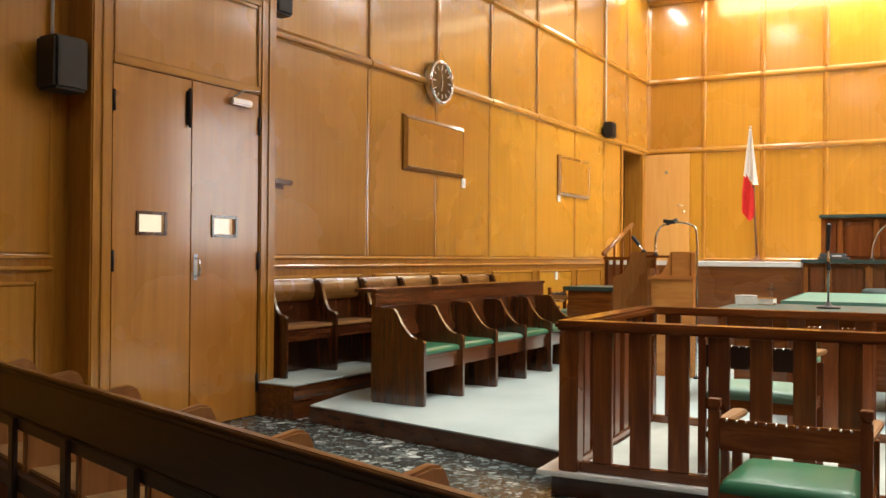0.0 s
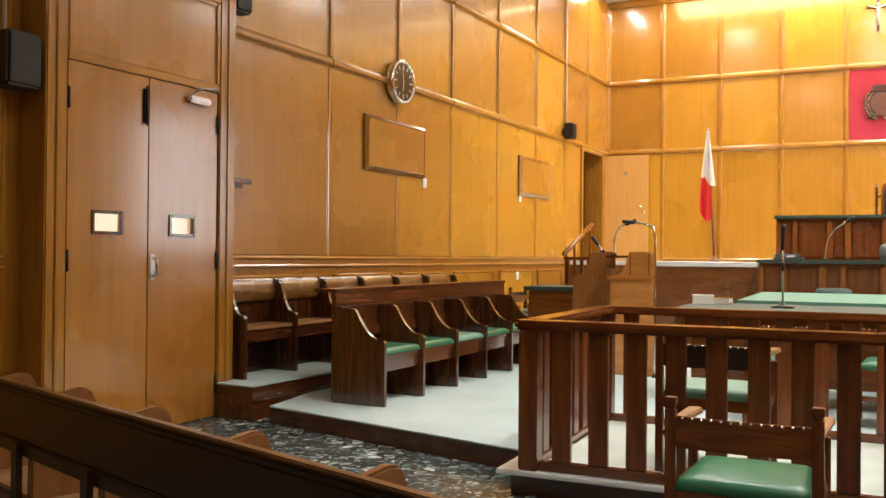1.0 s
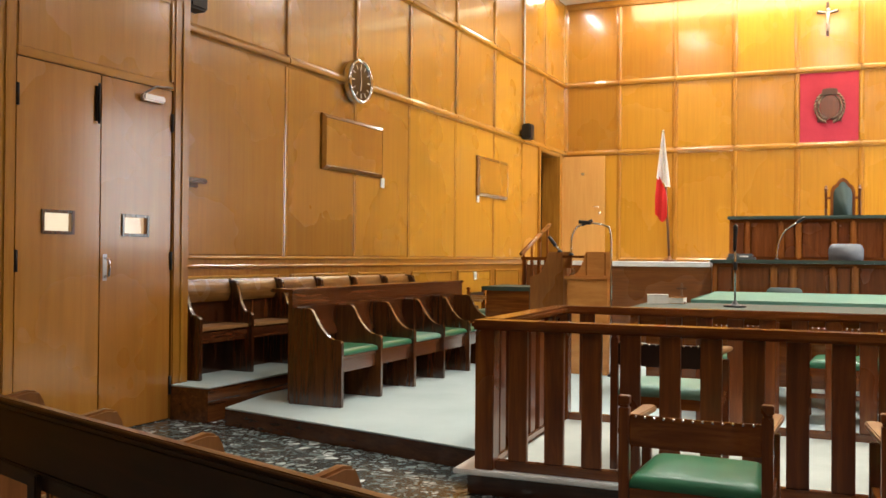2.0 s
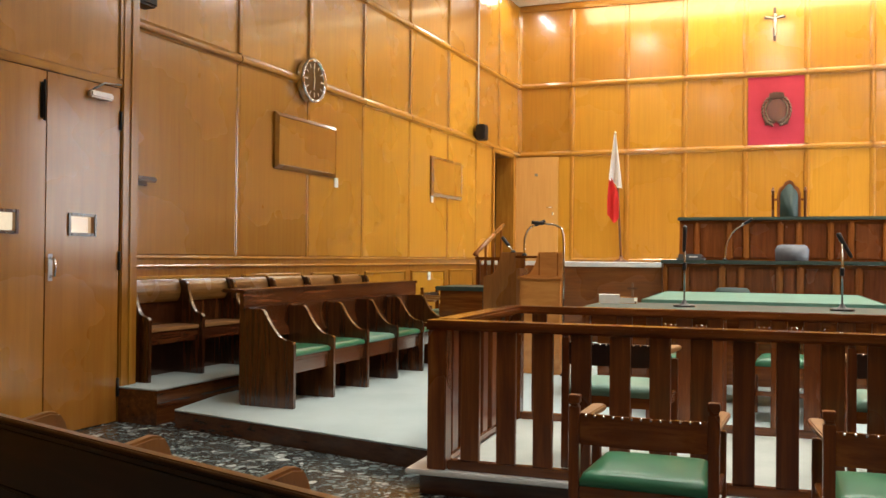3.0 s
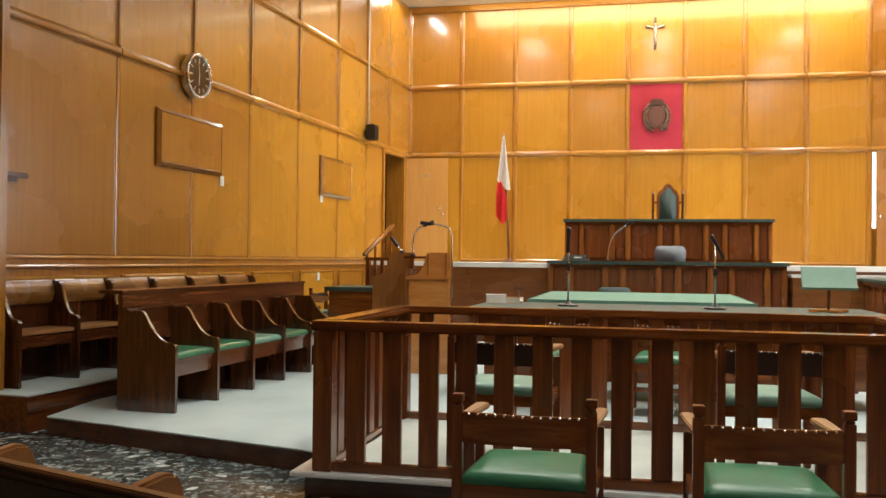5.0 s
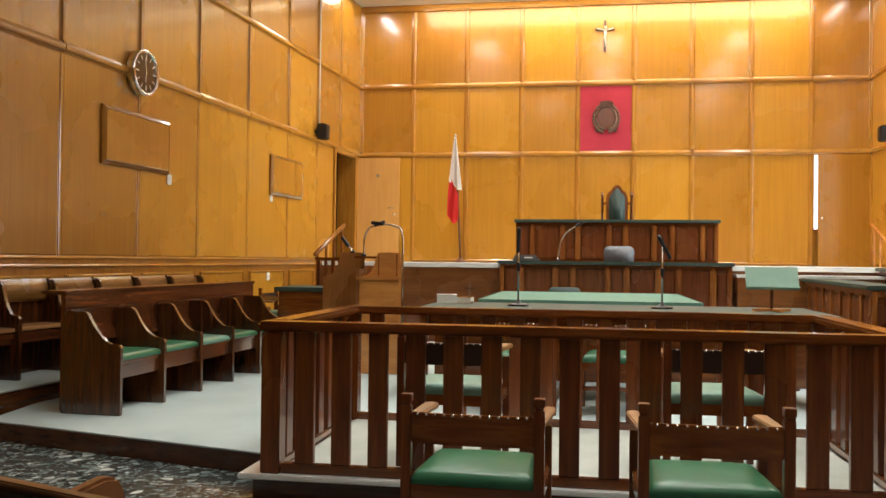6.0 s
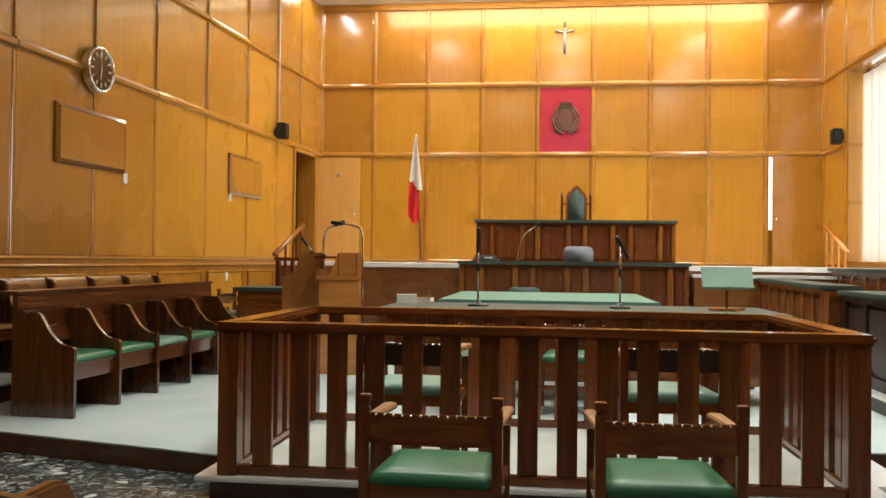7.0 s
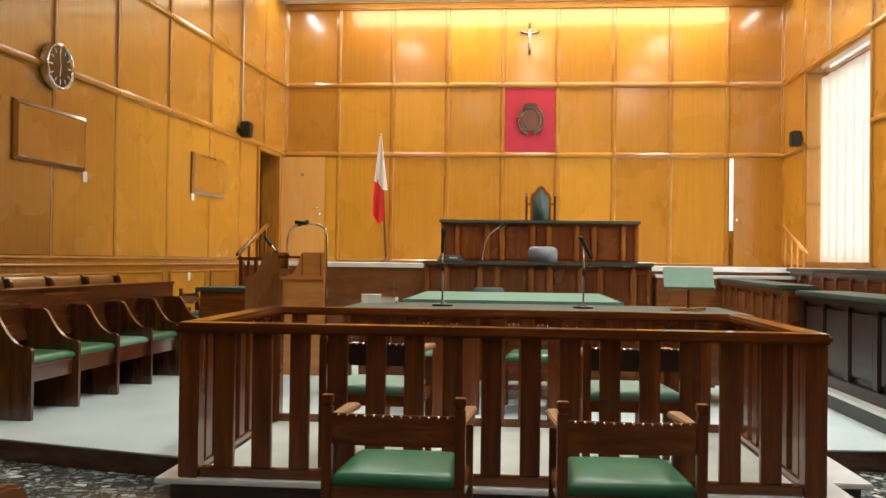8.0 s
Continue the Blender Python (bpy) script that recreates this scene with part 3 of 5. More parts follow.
# ---- double door and its surround ----
def entrance():
    U0, U1 = 4.28 * K, 6.10 * K
    L0, LM, L1 = 4.45 * K, 5.175 * K, 5.91 * K
    v = 0.265
    d = thing("door_1", LEFT @ Matrix.Translation((0, 0, 0)), "closed double oak doors with small glazed peepholes in a tall surround", "door", "", "structure")
    bm = bmesh.new()
    box(bm, 0.002, U0, 0.001, v - 0.03, L0 - 0.03, 3.75)
    box(bm, 0.002, L1 + 0.03, 0.001, v - 0.03, U1, 3.75)
    box(bm, 0.002, L0 - 0.029, 2.70, v - 0.03, L1 + 0.029, 3.75)
    part("surround", bm, M_TRIM, d, "", 0.005)
    for a, b in ((U0 - 0.012, L0 - 0.012), (L1 + 0.012, U1 + 0.012)):
        boxpart("door_post", (v - 0.029, a, 0.001, v + 0.012, b, 3.70), M_TRIM, d, "", 0.01)
        boxpart("post_bead", (v + 0.0125, (a + b) / 2 - 0.012, 0.001, v + 0.024, (a + b) / 2 + 0.012, 3.70), M_TRIM, d, "", 0.005)
    boxpart("transom_bar", (v - 0.029, L0 - 0.01, 2.695, v + 0.01, L1 + 0.01, 2.76), M_TRIM_Y, d, "", 0.008)
    boxpart("transom_panel", (v - 0.029, L0 - 0.01, 2.765, v - 0.005, L1 + 0.01, 3.44), M_DOOR, d, "", 0.004)
    for a, b in ((L0 - 0.01, L0 + 0.03), (L1 - 0.03, L1 + 0.01)):
        boxpart("moulding", (v - 0.0045, a, 2.765, v + 0.012, b, 3.44), M_TRIM, d, "", 0.008)
    boxpart("moulding", (v - 0.0045, L0 + 0.031, 3.40, v + 0.011, L1 - 0.031, 3.44), M_TRIM_Y, d, "", 0.008)
    boxpart("cornice", (v - 0.029, L0 - 0.01, 3.445, v + 0.014, L1 + 0.01, 3.70), M_TRIM_Y, d, "", 0.008)
    for name, a, b, wu in (("door_leaf", L0, LM - 0.003, 4.795 * K), ("door_leaf", LM + 0.003, L1, 5.525 * K)):
        bm = bmesh.new()
        w, z0, z1 = 0.13, 1.50, 1.65
        # leaf built round the peephole
        box(bm, v - 0.05, a + 0.003, 0.008, v - 0.006, wu - w, 2.69)
        box(bm, v - 0.05, wu + w, 0.008, v - 0.006, b - 0.003, 2.69)
        box(bm, v - 0.05, wu - w, 0.008, v - 0.006, wu + w, z0)
        box(bm, v - 0.05, wu - w, z1, v - 0.006, wu + w, 2.69)
        bmesh.ops.remove_doubles(bm, verts=bm.verts, dist=0.0005)
        leaf = part(name, bm, M_DOOR, d)
        for q0, q1, r0, r1 in ((wu - w - 0.012, wu - w + 0.014, z0 - 0.012, z1 + 0.012), (wu + w - 0.014, wu + w + 0.012, z0 - 0.012, z1 + 0.012),
                               (wu - w + 0.0145, wu + w - 0.0145, z0 - 0.012, z0 + 0.012), (wu - w + 0.0145, wu + w - 0.0145, z1 - 0.012, z1 + 0.012)):
            boxpart("peephole_frame", (v - 0.0055, q0, r0, v + 0.006, q1, r1), M_PEW, leaf, "", 0.003)
        boxpart("pane", (v - 0.035, wu - w, z0, v - 0.03, wu + w, z1), M_PANE, leaf, "bright glass pane", 0)
        boxpart("curtain", (v - 0.075, wu - w - 0.02, z0 - 0.02, v - 0.07, wu + w + 0.02, z1 + 0.02), M_LIT if a == L0 else M_LIT_DIM, leaf, "sunlit landing behind the glass", 0)
        for z in (0.28, 1.30, 2.43):
            hu = a + 0.002 if a == L0 else b - 0.002
            bm = bmesh.new()
            tube(bm, [(v + 0.004, hu, z - 0.075), (v + 0.004, hu, z + 0.075)], 0.012, 8)
            part("hinge", bm, M_IRON, leaf, "", 0, True)
        if a == L0:
            boxpart("bolt_plate", (v - 0.0055, b - 0.06, 2.34, v + 0.008, b - 0.015, 2.60), M_IRON, leaf, "black iron bolt")
            bm = bmesh.new()
            tube(bm, [(v + 0.018, b - 0.037, 2.32), (v + 0.018, b - 0.037, 2.62)], 0.009, 8)
            part("bolt", bm, M_IRON, leaf, "black iron bolt", 0, True)
        else:
            bm = bmesh.new()
            tube(bm, [(v - 0.004, a + 0.045, 1.32), (v + 0.04, a + 0.045, 1.31), (v + 0.045, a + 0.045, 1.25), (v + 0.04, a + 0.045, 1.19), (v - 0.004, a + 0.045, 1.18)], 0.011, 8)
            part("door_handle", bm, M_CHROME, leaf, "chrome pull handle", 0, True)
            boxpart("lock_plate", (v - 0.0055, a + 0.025, 1.15, v - 0.001, a + 0.066, 1.35), M_STEEL, leaf, "", 0.002)
            boxpart("door_closer", (v - 0.0055, b - 0.36, 2.565, v + 0.05, b - 0.12, 2.62), M_STEEL, leaf, "satin steel door closer", 0.012)
            bm = bmesh.new()
            tube(bm, [(v + 0.03, b - 0.33, 2.625), (v + 0.07, b - 0.25, 2.685), (v + 0.02, b - 0.02, 2.715)], 0.008, 6)
            part("closer_arm", bm, M_STEEL, leaf, "", 0, True)
    bm = bmesh.new()
    lathe(bm, [(0.018, 0), (0.022, 0.012), (0.014, 0.03), (0.0, 0.032)], 12, Matrix.Translation((v + 0.03, LM - 0.03, 0.012)))
    part("door_stop", bm, M_BLACK, d, "", 0, True)
    return d


M_PANE = plain("peephole_glass", (0.7, 0.72, 0.7), (0.8, 0.82, 0.8), 0.05, 3, 0, 0.0)
for _n in M_PANE.node_tree.nodes:
    if _n.type == "BSDF_PRINCIPLED":
        _n.inputs["Transmission Weight"].default_value = 1.0
M_LIT = glow("lit_landing", (1.0, 0.80, 0.58), 1.1)
M_LIT_DIM = glow("dim_lit_landing", (1.0, 0.62, 0.36), 0.75)
entrance()

# Open door by the judges' dais, folded back on the wall
odoor = thing("door_2", pose(-4.44, YB - 0.10, DAIS + 0.003), "plain pale oak door standing open against the wall", "door", "", "structure")
boxpart("door_leaf", (0.0, -0.02, 0.0, 0.83, 0.022, 1.985), M_PALE, odoor, "", 0.004)
bm = bmesh.new()
tube(bm, [(0.72, -0.02, 1.02), (0.72, -0.07, 1.02), (0.62, -0.075, 1.02)], 0.011, 8)
part("door_handle", bm, M_CHROME, odoor, "chrome lever", 0, True)
bm = bmesh.new()
lathe(bm, [(0.024, 0), (0.024, 0.012), (0.0, 0.014)], 14, pose(0.735, -0.02, 0.90, 90, 0, 0))
part("lock", bm, M_CHROME, odoor, "", 0, True)
boxpart("notice", (0.38, -0.026, 1.62, 0.44, -0.021, 1.67), M_STEEL, odoor, "", 0.002)
bm = bmesh.new()
box(bm, 0.0, -3.66, DAIS, 0.03, -3.38, 3.29)
part("panel", bm, M_PANEL, wall_back)

bm = bmesh.new()
box(bm, -0.10, E0 + 0.003, DAIS + 0.002, -0.07, E0 + 0.2, 1.97)
part("panel", bm, M_TRIM, wall_back)

# Door left ajar in the opposite corner
ajar = thing("door_3", pose(E1 - 0.005, YB - 0.03, DAIS + 0.003, 0, 0, 5), "oak door left slightly ajar with daylight in the gap", "door", "", "structure")
boxpart("door_leaf", (-0.895, -0.022, 0.0, 0.0, 0.022, 2.0), M_PANEL, ajar, "", 0.004)
bm = bmesh.new()
lathe(bm, [(0.012, 0), (0.012, 0.03), (0.028, 0.04), (0.03, 0.055), (0.018, 0.07), (0.0, 0.072)], 14, pose(-0.845, -0.022, 0.85, 90, 0, 0))
part("door_handle", bm, M_CHROME, ajar, "white round knob", 0, True)


# ---- jury seats ----
def bench_side(v0, v1, z0, arm, top):
    """Outline of a curved bench end, (out, z): back at v0, front at v1."""
    pts = [(v0, z0), (v1, z0), (v1, arm - 0.025), (v1 - 0.012, arm - 0.004), (v1 - 0.04, arm)]
    n = 10
    sx, ex = v1 - 0.06, v0 + (v1 - v0) * 0.46
    for i in range(n + 1):
        s = 1 - i / n
        pts.append((ex + (sx - ex) * s, arm + 0.004 + (top - 0.035 - arm) * (1 - s) ** 1.9))
    return pts + [(ex - 0.012, top - 0.012), (ex - 0.04, top), (v0, top)]


def jury_bench(v0, v1, u0, pitch, count, z0, arm, top, seat_z, cushion, turn=0.0, out=0.0):
    label = "row of curved walnut seats with green leatherette cushions" if cushion else "row of curved walnut seats with bare wooden seats"
    b = thing("jury_bench", LEFT @ pose(out, u0, 0, 0, 0, turn), label, "bench", "jury benches")
    for k in range(count + 1):
        u = k * pitch
        bm = bmesh.new()
        prism(bm, bench_side(v0, v1, z0, arm, top), u - 0.022, u + 0.022, "y")
        part("side_panel", bm, M_PEW, b, "", 0.005)
    for k in range(count):
        a, c = k * pitch + 0.023, (k + 1) * pitch - 0.023
        boxpart("apron", (v1 - 0.075, a, seat_z - 0.14, v1 - 0.045, c, seat_z - 0.035), M_BENCH_Y, b, "", 0.004)
        boxpart("seat", (v0 + 0.03, a, seat_z - 0.034, v1 - 0.03, c, seat_z - 0.004 if cushion else seat_z), M_BENCH_Y if cushion else M_TAN, b, "", 0.006)
        if cushion:
            bm = bmesh.new()
            pillow(bm, [(v0 + 0.06, a + 0.006), (v1 - 0.025, a + 0.006), (v1 - 0.025, c - 0.006), (v0 + 0.06, c - 0.006)], seat_z - 0.003, 0.06)
            part("cushion", bm, M_GREEN_PALE if k == 2 else M_GREEN, b, "worn greyish cushion" if k == 2 else "green leatherette cushion", 0, True)
        # curved back board
        n = 8
        prof = []
        low = seat_z + (0.12 if cushion else 0.20)
        for i in range(n + 1):
            s = i / n
            swell = -0.03 * math.sin(math.pi * s) + 0.03 * (1 - s) if cushion else 0.04 * math.sin(math.pi * s) ** 0.7
            prof.append((v0 + 0.05 + swell, low + (top + 0.012 - low) * s))
        outl = prof + [(v0 + 0.022, z) for x, z in reversed(prof)]
        bm = bmesh.new()
        prism(bm, outl, a, c, "y")
        part("backrest", bm, M_BENCH_Y if cushion else M_ROLL, b, "", 0.004)
        boxpart("back_board", (v0 + 0.004, a, z0, v0 + 0.022, c, seat_z + (0.13 if cushion else 0.21)), M_PEW, b, "", 0)
    return b


# Paler walnut for the back row: the light on its backrests is in the colour
M_ROLL = wood("lit_walnut_back", (0.12, 0.052, 0.013), (0.195, 0.089, 0.023), (0.28, 0.135, 0.038), 0.24, (9, 0.8, 9), 0.15, 0.6)
jury_bench(1.07, 1.57, 6.33, 0.65, 5, PLAT, 0.675, 0.92, 0.55, True, 1.5, 0.085)
jury_bench(0.03, 0.36, 6.19, 0.69, 6, STEP2, 0.83, 1.12, 0.73, False)
screen = thing("jury_screen", LEFT @ pose(0.085, 6.42, 0, 0, 0, 1.5), "dark mahogany screen with a ledge between the jury rows", "screen")
boxpart("panel", (0.98, 0.0, PLAT, 1.02, 3.55, 1.04), M_BENCH_Y, screen)
boxpart("end_panel", (0.85, 3.51, STEP2, 0.979, 3.55, 1.04), M_RED, screen)
boxpart("ledge", (0.80, -0.01, 1.041, 1.035, 3.57, 1.07), M_BENCH_Y, screen, "", 0.01)

# ---- dock ----
def dock():
    X0, X1, Y0, Y1 = -1.807, 1.624, 4.724, 6.52
    base = thing("plinth_step", pose(0, 0, 0), "low mahogany step with a white marble top below the dock", "step")
    bm = bmesh.new()
    box(bm, -1.86, 4.76, 0.001, 1.70, 5.75, 0.118)
    box(bm, 1.701, 5.12, 0.001, 1.94, 5.80, 0.118)
    part("riser", bm, M_RISER, base)
    bm = bmesh.new()
    prism(bm, [(-1.93, 4.70), (1.78, 4.70), (1.78, 5.07), (1.99, 5.07), (1.99, 5.80), (1.62, 5.74), (-1.80, 5.22), (-1.93, 5.23)], 0.119, 0.149, "z")
    part("slab", bm, M_WHITE, base, "white marble slab", 0.006)
    inner = boxpart("carpet", (X0 + 0.10, Y0 + 0.10, 0.15, X1 - 0.10, Y1 - 0.1, 0.158), M_CARPET_WORN, base, "pale carpet inside the dock", 0.002)

    d = thing("dock", pose(0, 0, 0.15), "mahogany dock fenced with flat upright slats", "dock")
    zt = 0.845
    for (x, y) in ((X0 + 0.055, Y0 + 0.055), (X1 - 0.055, Y0 + 0.055), (X0 + 0.055, Y1 - 0.055), (X1 - 0.055, Y1 - 0.055)):
        boxpart("corner_post", (x - 0.055, y - 0.055, 0.0, x + 0.055, y + 0.055, zt - 0.056), M_RED, d, "", 0.006)
    slat = bmesh.new()
    box(slat, -0.054, -0.02, 0.055, 0.054, 0.02, zt - 0.056)
    me = mesh_of("slat", slat, M_RED, 0.005, False, 1)

    def put(x, y, turn):
        o = new("slat", me)
        o.parent = d
        o.matrix_basis = pose(x, y, 0, 0, 0, turn)
    for k in range(15):
        put(-1.566 + 0.2085 * k, Y0 + 0.055, 0)
        if k != 2 and k != 1:
            put(-1.566 + 0.2085 * k, Y1 - 0.055, 0)
    for k in range(7):
        put(X0 + 0.055, Y0 + 0.285 + 0.208 * k, 90)
        put(X1 - 0.055, Y0 + 0.285 + 0.208 * k, 90)
    for y in (Y0, Y1 - 0.11):
        boxpart("bottom_rail", (X0 + 0.111, y + 0.025, 0.0, X1 - 0.111, y + 0.085, 0.054), M_RED_X, d, "", 0.006)
    for x in (X0, X1 - 0.11):
        boxpart("bottom_rail", (x + 0.025, Y0 + 0.111, 0.0, x + 0.085, Y1 - 0.111, 0.054), M_RED_Y, d, "", 0.006)
    # handrail: rounded section, mitred look
    o = 0.022
    for y0 in (Y0 - o, Y1 - 0.11 - o):
        boxpart("handrail", (X0 - o, y0, zt - 0.055, X1 + o, y0 + 0.11 + 2 * o, zt), M_RED_X, d, "", 0.016)
    for x0 in (X0 - o, X1 - 0.11 - o):
        boxpart("handrail", (x0, Y0 + 0.11 + o + 0.001, zt - 0.055, x0 + 0.11 + 2 * o, Y1 - 0.11 - o - 0.001, zt), M_RED_Y, d, "", 0.016)


dock()


# ---- armchairs ----
def armchair(m, seat_mat, label, back_mat=None):
    """Low-backed armchair, back at y=0, facing +y; studded back rail."""
    c = thing("armchair", m, label, "chair", "court armchairs")
    w = 0.275
    for s in (-1, 1):
        bm = bmesh.new()
        box(bm, s * w - 0.021, -0.021, 0, s * w + 0.021, 0.021, 0.745)
        box(bm, s * w - 0.017, -0.017, 0.7455, s * w + 0.017, 0.017, 0.758)
        box(bm, s * w - 0.023, -0.023, 0.758, s * w + 0.023, 0.023, 0.792)
        part("back_post", bm, M_RED, c, "", 0.003)
        boxpart("front_leg", (s * w - 0.02, 0.455, 0, s * w + 0.02, 0.495, 0.60), M_RED, c, "", 0.004)
        # arm, broadening towards the front
        bm = bmesh.new()
        prism(bm, [(s * w - 0.02, 0.022), (s * w + 0.02, 0.022), (s * w + 0.03, 0.30), (s * w + 0.035, 0.50), (s * w, 0.53), (s * w - 0.035, 0.50), (s * w - 0.03, 0.30)], 0.665, 0.692, "z")
        vs = list(bm.verts)
        bmesh.ops.transform(bm, matrix=Matrix.Rotation(radians(-2), 4, "X"), verts=vs)
        part("arm", bm, M_TAN, c, "worn pale armrest", 0.006)
        boxpart("side_stretcher", (s * w - 0.012, 0.022, 0.16, s * w + 0.012, 0.454, 0.19), M_RED_Y, c, "", 0.003)
        boxpart("side_rail", (s * w - 0.013, 0.022, 0.36, s * w + 0.013, 0.454, 0.42), M_RED_Y, c, "", 0.003)
    boxpart("front_rail", (-w + 0.021, 0.46, 0.36, w - 0.021, 0.487, 0.42), M_RED_X, c, "", 0.003)
    boxpart("rear_rail", (-w + 0.022, -0.013, 0.36, w - 0.022, 0.013, 0.42), M_RED_X, c, "", 0.003)
    boxpart("rear_stretcher", (-w + 0.022, -0.012, 0.20, w - 0.022, 0.012, 0.235), M_RED_X, c, "", 0.003)
    # back board bows away from the sitter
    n = 10
    front = [(-w + 0.021 + (2 * w - 0.042) * i / n, -0.012 - 0.022 * math.sin(math.pi * i / n)) for i in range(n + 1)]
    bm = bmesh.new()
    prism(bm, front + [(x, y + 0.028) for x, y in reversed(front)], 0.590, 0.716, "z")
    br = part("backrest", bm, back_mat or M_RED_X, c, "", 0.004)
    bm = bmesh.new()
    for i in range(13):
        x = -w + 0.05 + (2 * w - 0.1) * i / 12
        y = -0.014 - 0.022 * math.sin(math.pi * (x + w) / (2 * w))
        bmesh.ops.create_uvsphere(bm, u_segments=8, v_segments=5, radius=0.0065, matrix=Matrix.Translation((x, y - 0.001, 0.712)))
    tagged(part("studs", bm, M_CHROME, br, "row of bright upholstery studs", 0, True), kind="stuff")
    # padded seat, a little narrower at the front
    bm = bmesh.new()
    pillow(bm, [(-w + 0.022, -0.012), (w - 0.022, -0.012), (w - 0.045, 0.47), (-w + 0.045, 0.47)], 0.4205, 0.068)
    part("cushion", bm, seat_mat, c, "", 0, True)
    return c


chair_a = armchair(pose(-0.478, 3.62, 0, 0, 0, -1.5), M_GREEN, "mahogany armchair with a green leatherette seat and studded back")
copy_thing(chair_a, pose(0.482, 3.60, 0, 0, 0, 1.5))
chair_b = armchair(pose(-0.80, 5.02, 0.158, 0, 0, -2), M_GREEN_PALE, "mahogany armchair with a worn pale green seat inside the dock", M_DARK)
copy_thing(chair_b, pose(0.69, 5.02, 0.158, 0, 0, 3))
for x, y, r in ((-0.55, 7.0, 4), (0.20, 7.02, -3)):
    copy_thing(chair_a, pose(x, y, PLAT, 0, 0, r))


# ---- tables ----
def table(x0, y0, x1, y1, z, cloth, label, skirt=0.0):
    t = thing("table", pose((x0 + x1) / 2, (y0 + y1) / 2, PLAT), label, "table")
    hx, hy, h = (x1 - x0) / 2, (y1 - y0) / 2, z - PLAT
    for sx in (-1, 1):
        for sy in (-1, 1):
            boxpart("leg", (sx * (hx - 0.10) - 0.035, sy * (hy - 0.10) - 0.035, 0, sx * (hx - 0.10) + 0.035, sy * (hy - 0.10) + 0.035, h - 0.046), M_RED, t)
    for sy in (-1, 1):
        boxpart("apron", (-hx + 0.14, sy * (hy - 0.10) - 0.012, h - 0.16, hx - 0.14, sy * (hy - 0.10) + 0.012, h - 0.046), M_RED_X, t)
    boxpart("tabletop", (-hx, -hy, h - 0.045, hx, hy, h - 0.006), M_RED_X, t, "", 0.008)
    boxpart("top_cover", (-hx + 0.02, -hy + 0.02, h - 0.0055, hx - 0.02, hy - 0.02, h), cloth, t, "green cloth-covered top", 0.001)
    if skirt:
        for sy in (-1, 1):
            boxpart("cloth_edge", (-hx - 0.004, sy * hy - (0.004 if sy < 0 else -0.001), h - skirt, hx + 0.004, sy * hy + (0.004 if sy > 0 else -0.001), h + 0.001), cloth, t, "", 0.001)
        for sx in (-1, 1):
            boxpart("cloth_edge", (sx * hx - (0.004 if sx < 0 else -0.001), -hy, h - skirt, sx * hx + (0.004 if sx > 0 else -0.001), hy, h + 0.001), cloth, t, "", 0.001)
    return t


counsel = table(-1.54, 7.62, 2.04, 9.0, 0.92, M_BAIZE, "long mahogany counsel table with a dark green top")
boxpart("modesty_panel", (-1.60, -0.555, 0.17, 1.60, -0.535, 0.733), M_RED_X, counsel, "", 0.004)
table(-1.16, 9.35, 1.14, 11.9, 0.935, M_BAIZE_LT, "long table under a pale green cloth", 0.07)


def mic_stand(x, y, z, h, tilt, label):
    s = thing("microphone", pose(x, y, z), label, "microphone", "table microphones")
    bm = bmesh.new()
    lathe(bm, [(0.10, 0), (0.10, 0.012), (0.085, 0.02), (0.03, 0.03), (0.016, 0.06), (0.0, 0.062)], 24)
    part("base", bm, M_IRON, s, "round dark steel base", 0, True)
    bm = bmesh.new()
    tube(bm, [(0, 0, 0.05), (0, 0, h * 0.55), (0, 0, h * 0.56), (0, 0, h)], 0.009, 10)
    part("pole", bm, M_CHROME, s, "chrome pole", 0, True)
    bm = bmesh.new()
    lathe(bm, [(0.015, h * 0.5), (0.018, h * 0.52), (0.018, h * 0.6), (0.015, h * 0.62)], 12)
    part("clutch", bm, M_BLACK, s, "", 0, True)
    bm = bmesh.new()
    m = Matrix.Translation((0, 0, h)) @ Matrix.Rotation(radians(tilt), 4, "Y")
    lathe(bm, [(0.012, -0.16), (0.016, -0.14), (0.018, 0.0), (0.021, 0.03), (0.022, 0.06), (0.015, 0.08), (0.0, 0.085)], 16, m)
    part("capsule", bm, M_BLACK, s, "black capsule", 0, True)
    return s


mic_stand(-0.665, 8.38, 0.92, 0.66, 2, "upright microphone on a chrome table stand")
mic_stand(0.655, 8.38, 0.92, 0.60, -28, "tilted microphone on a chrome table stand")


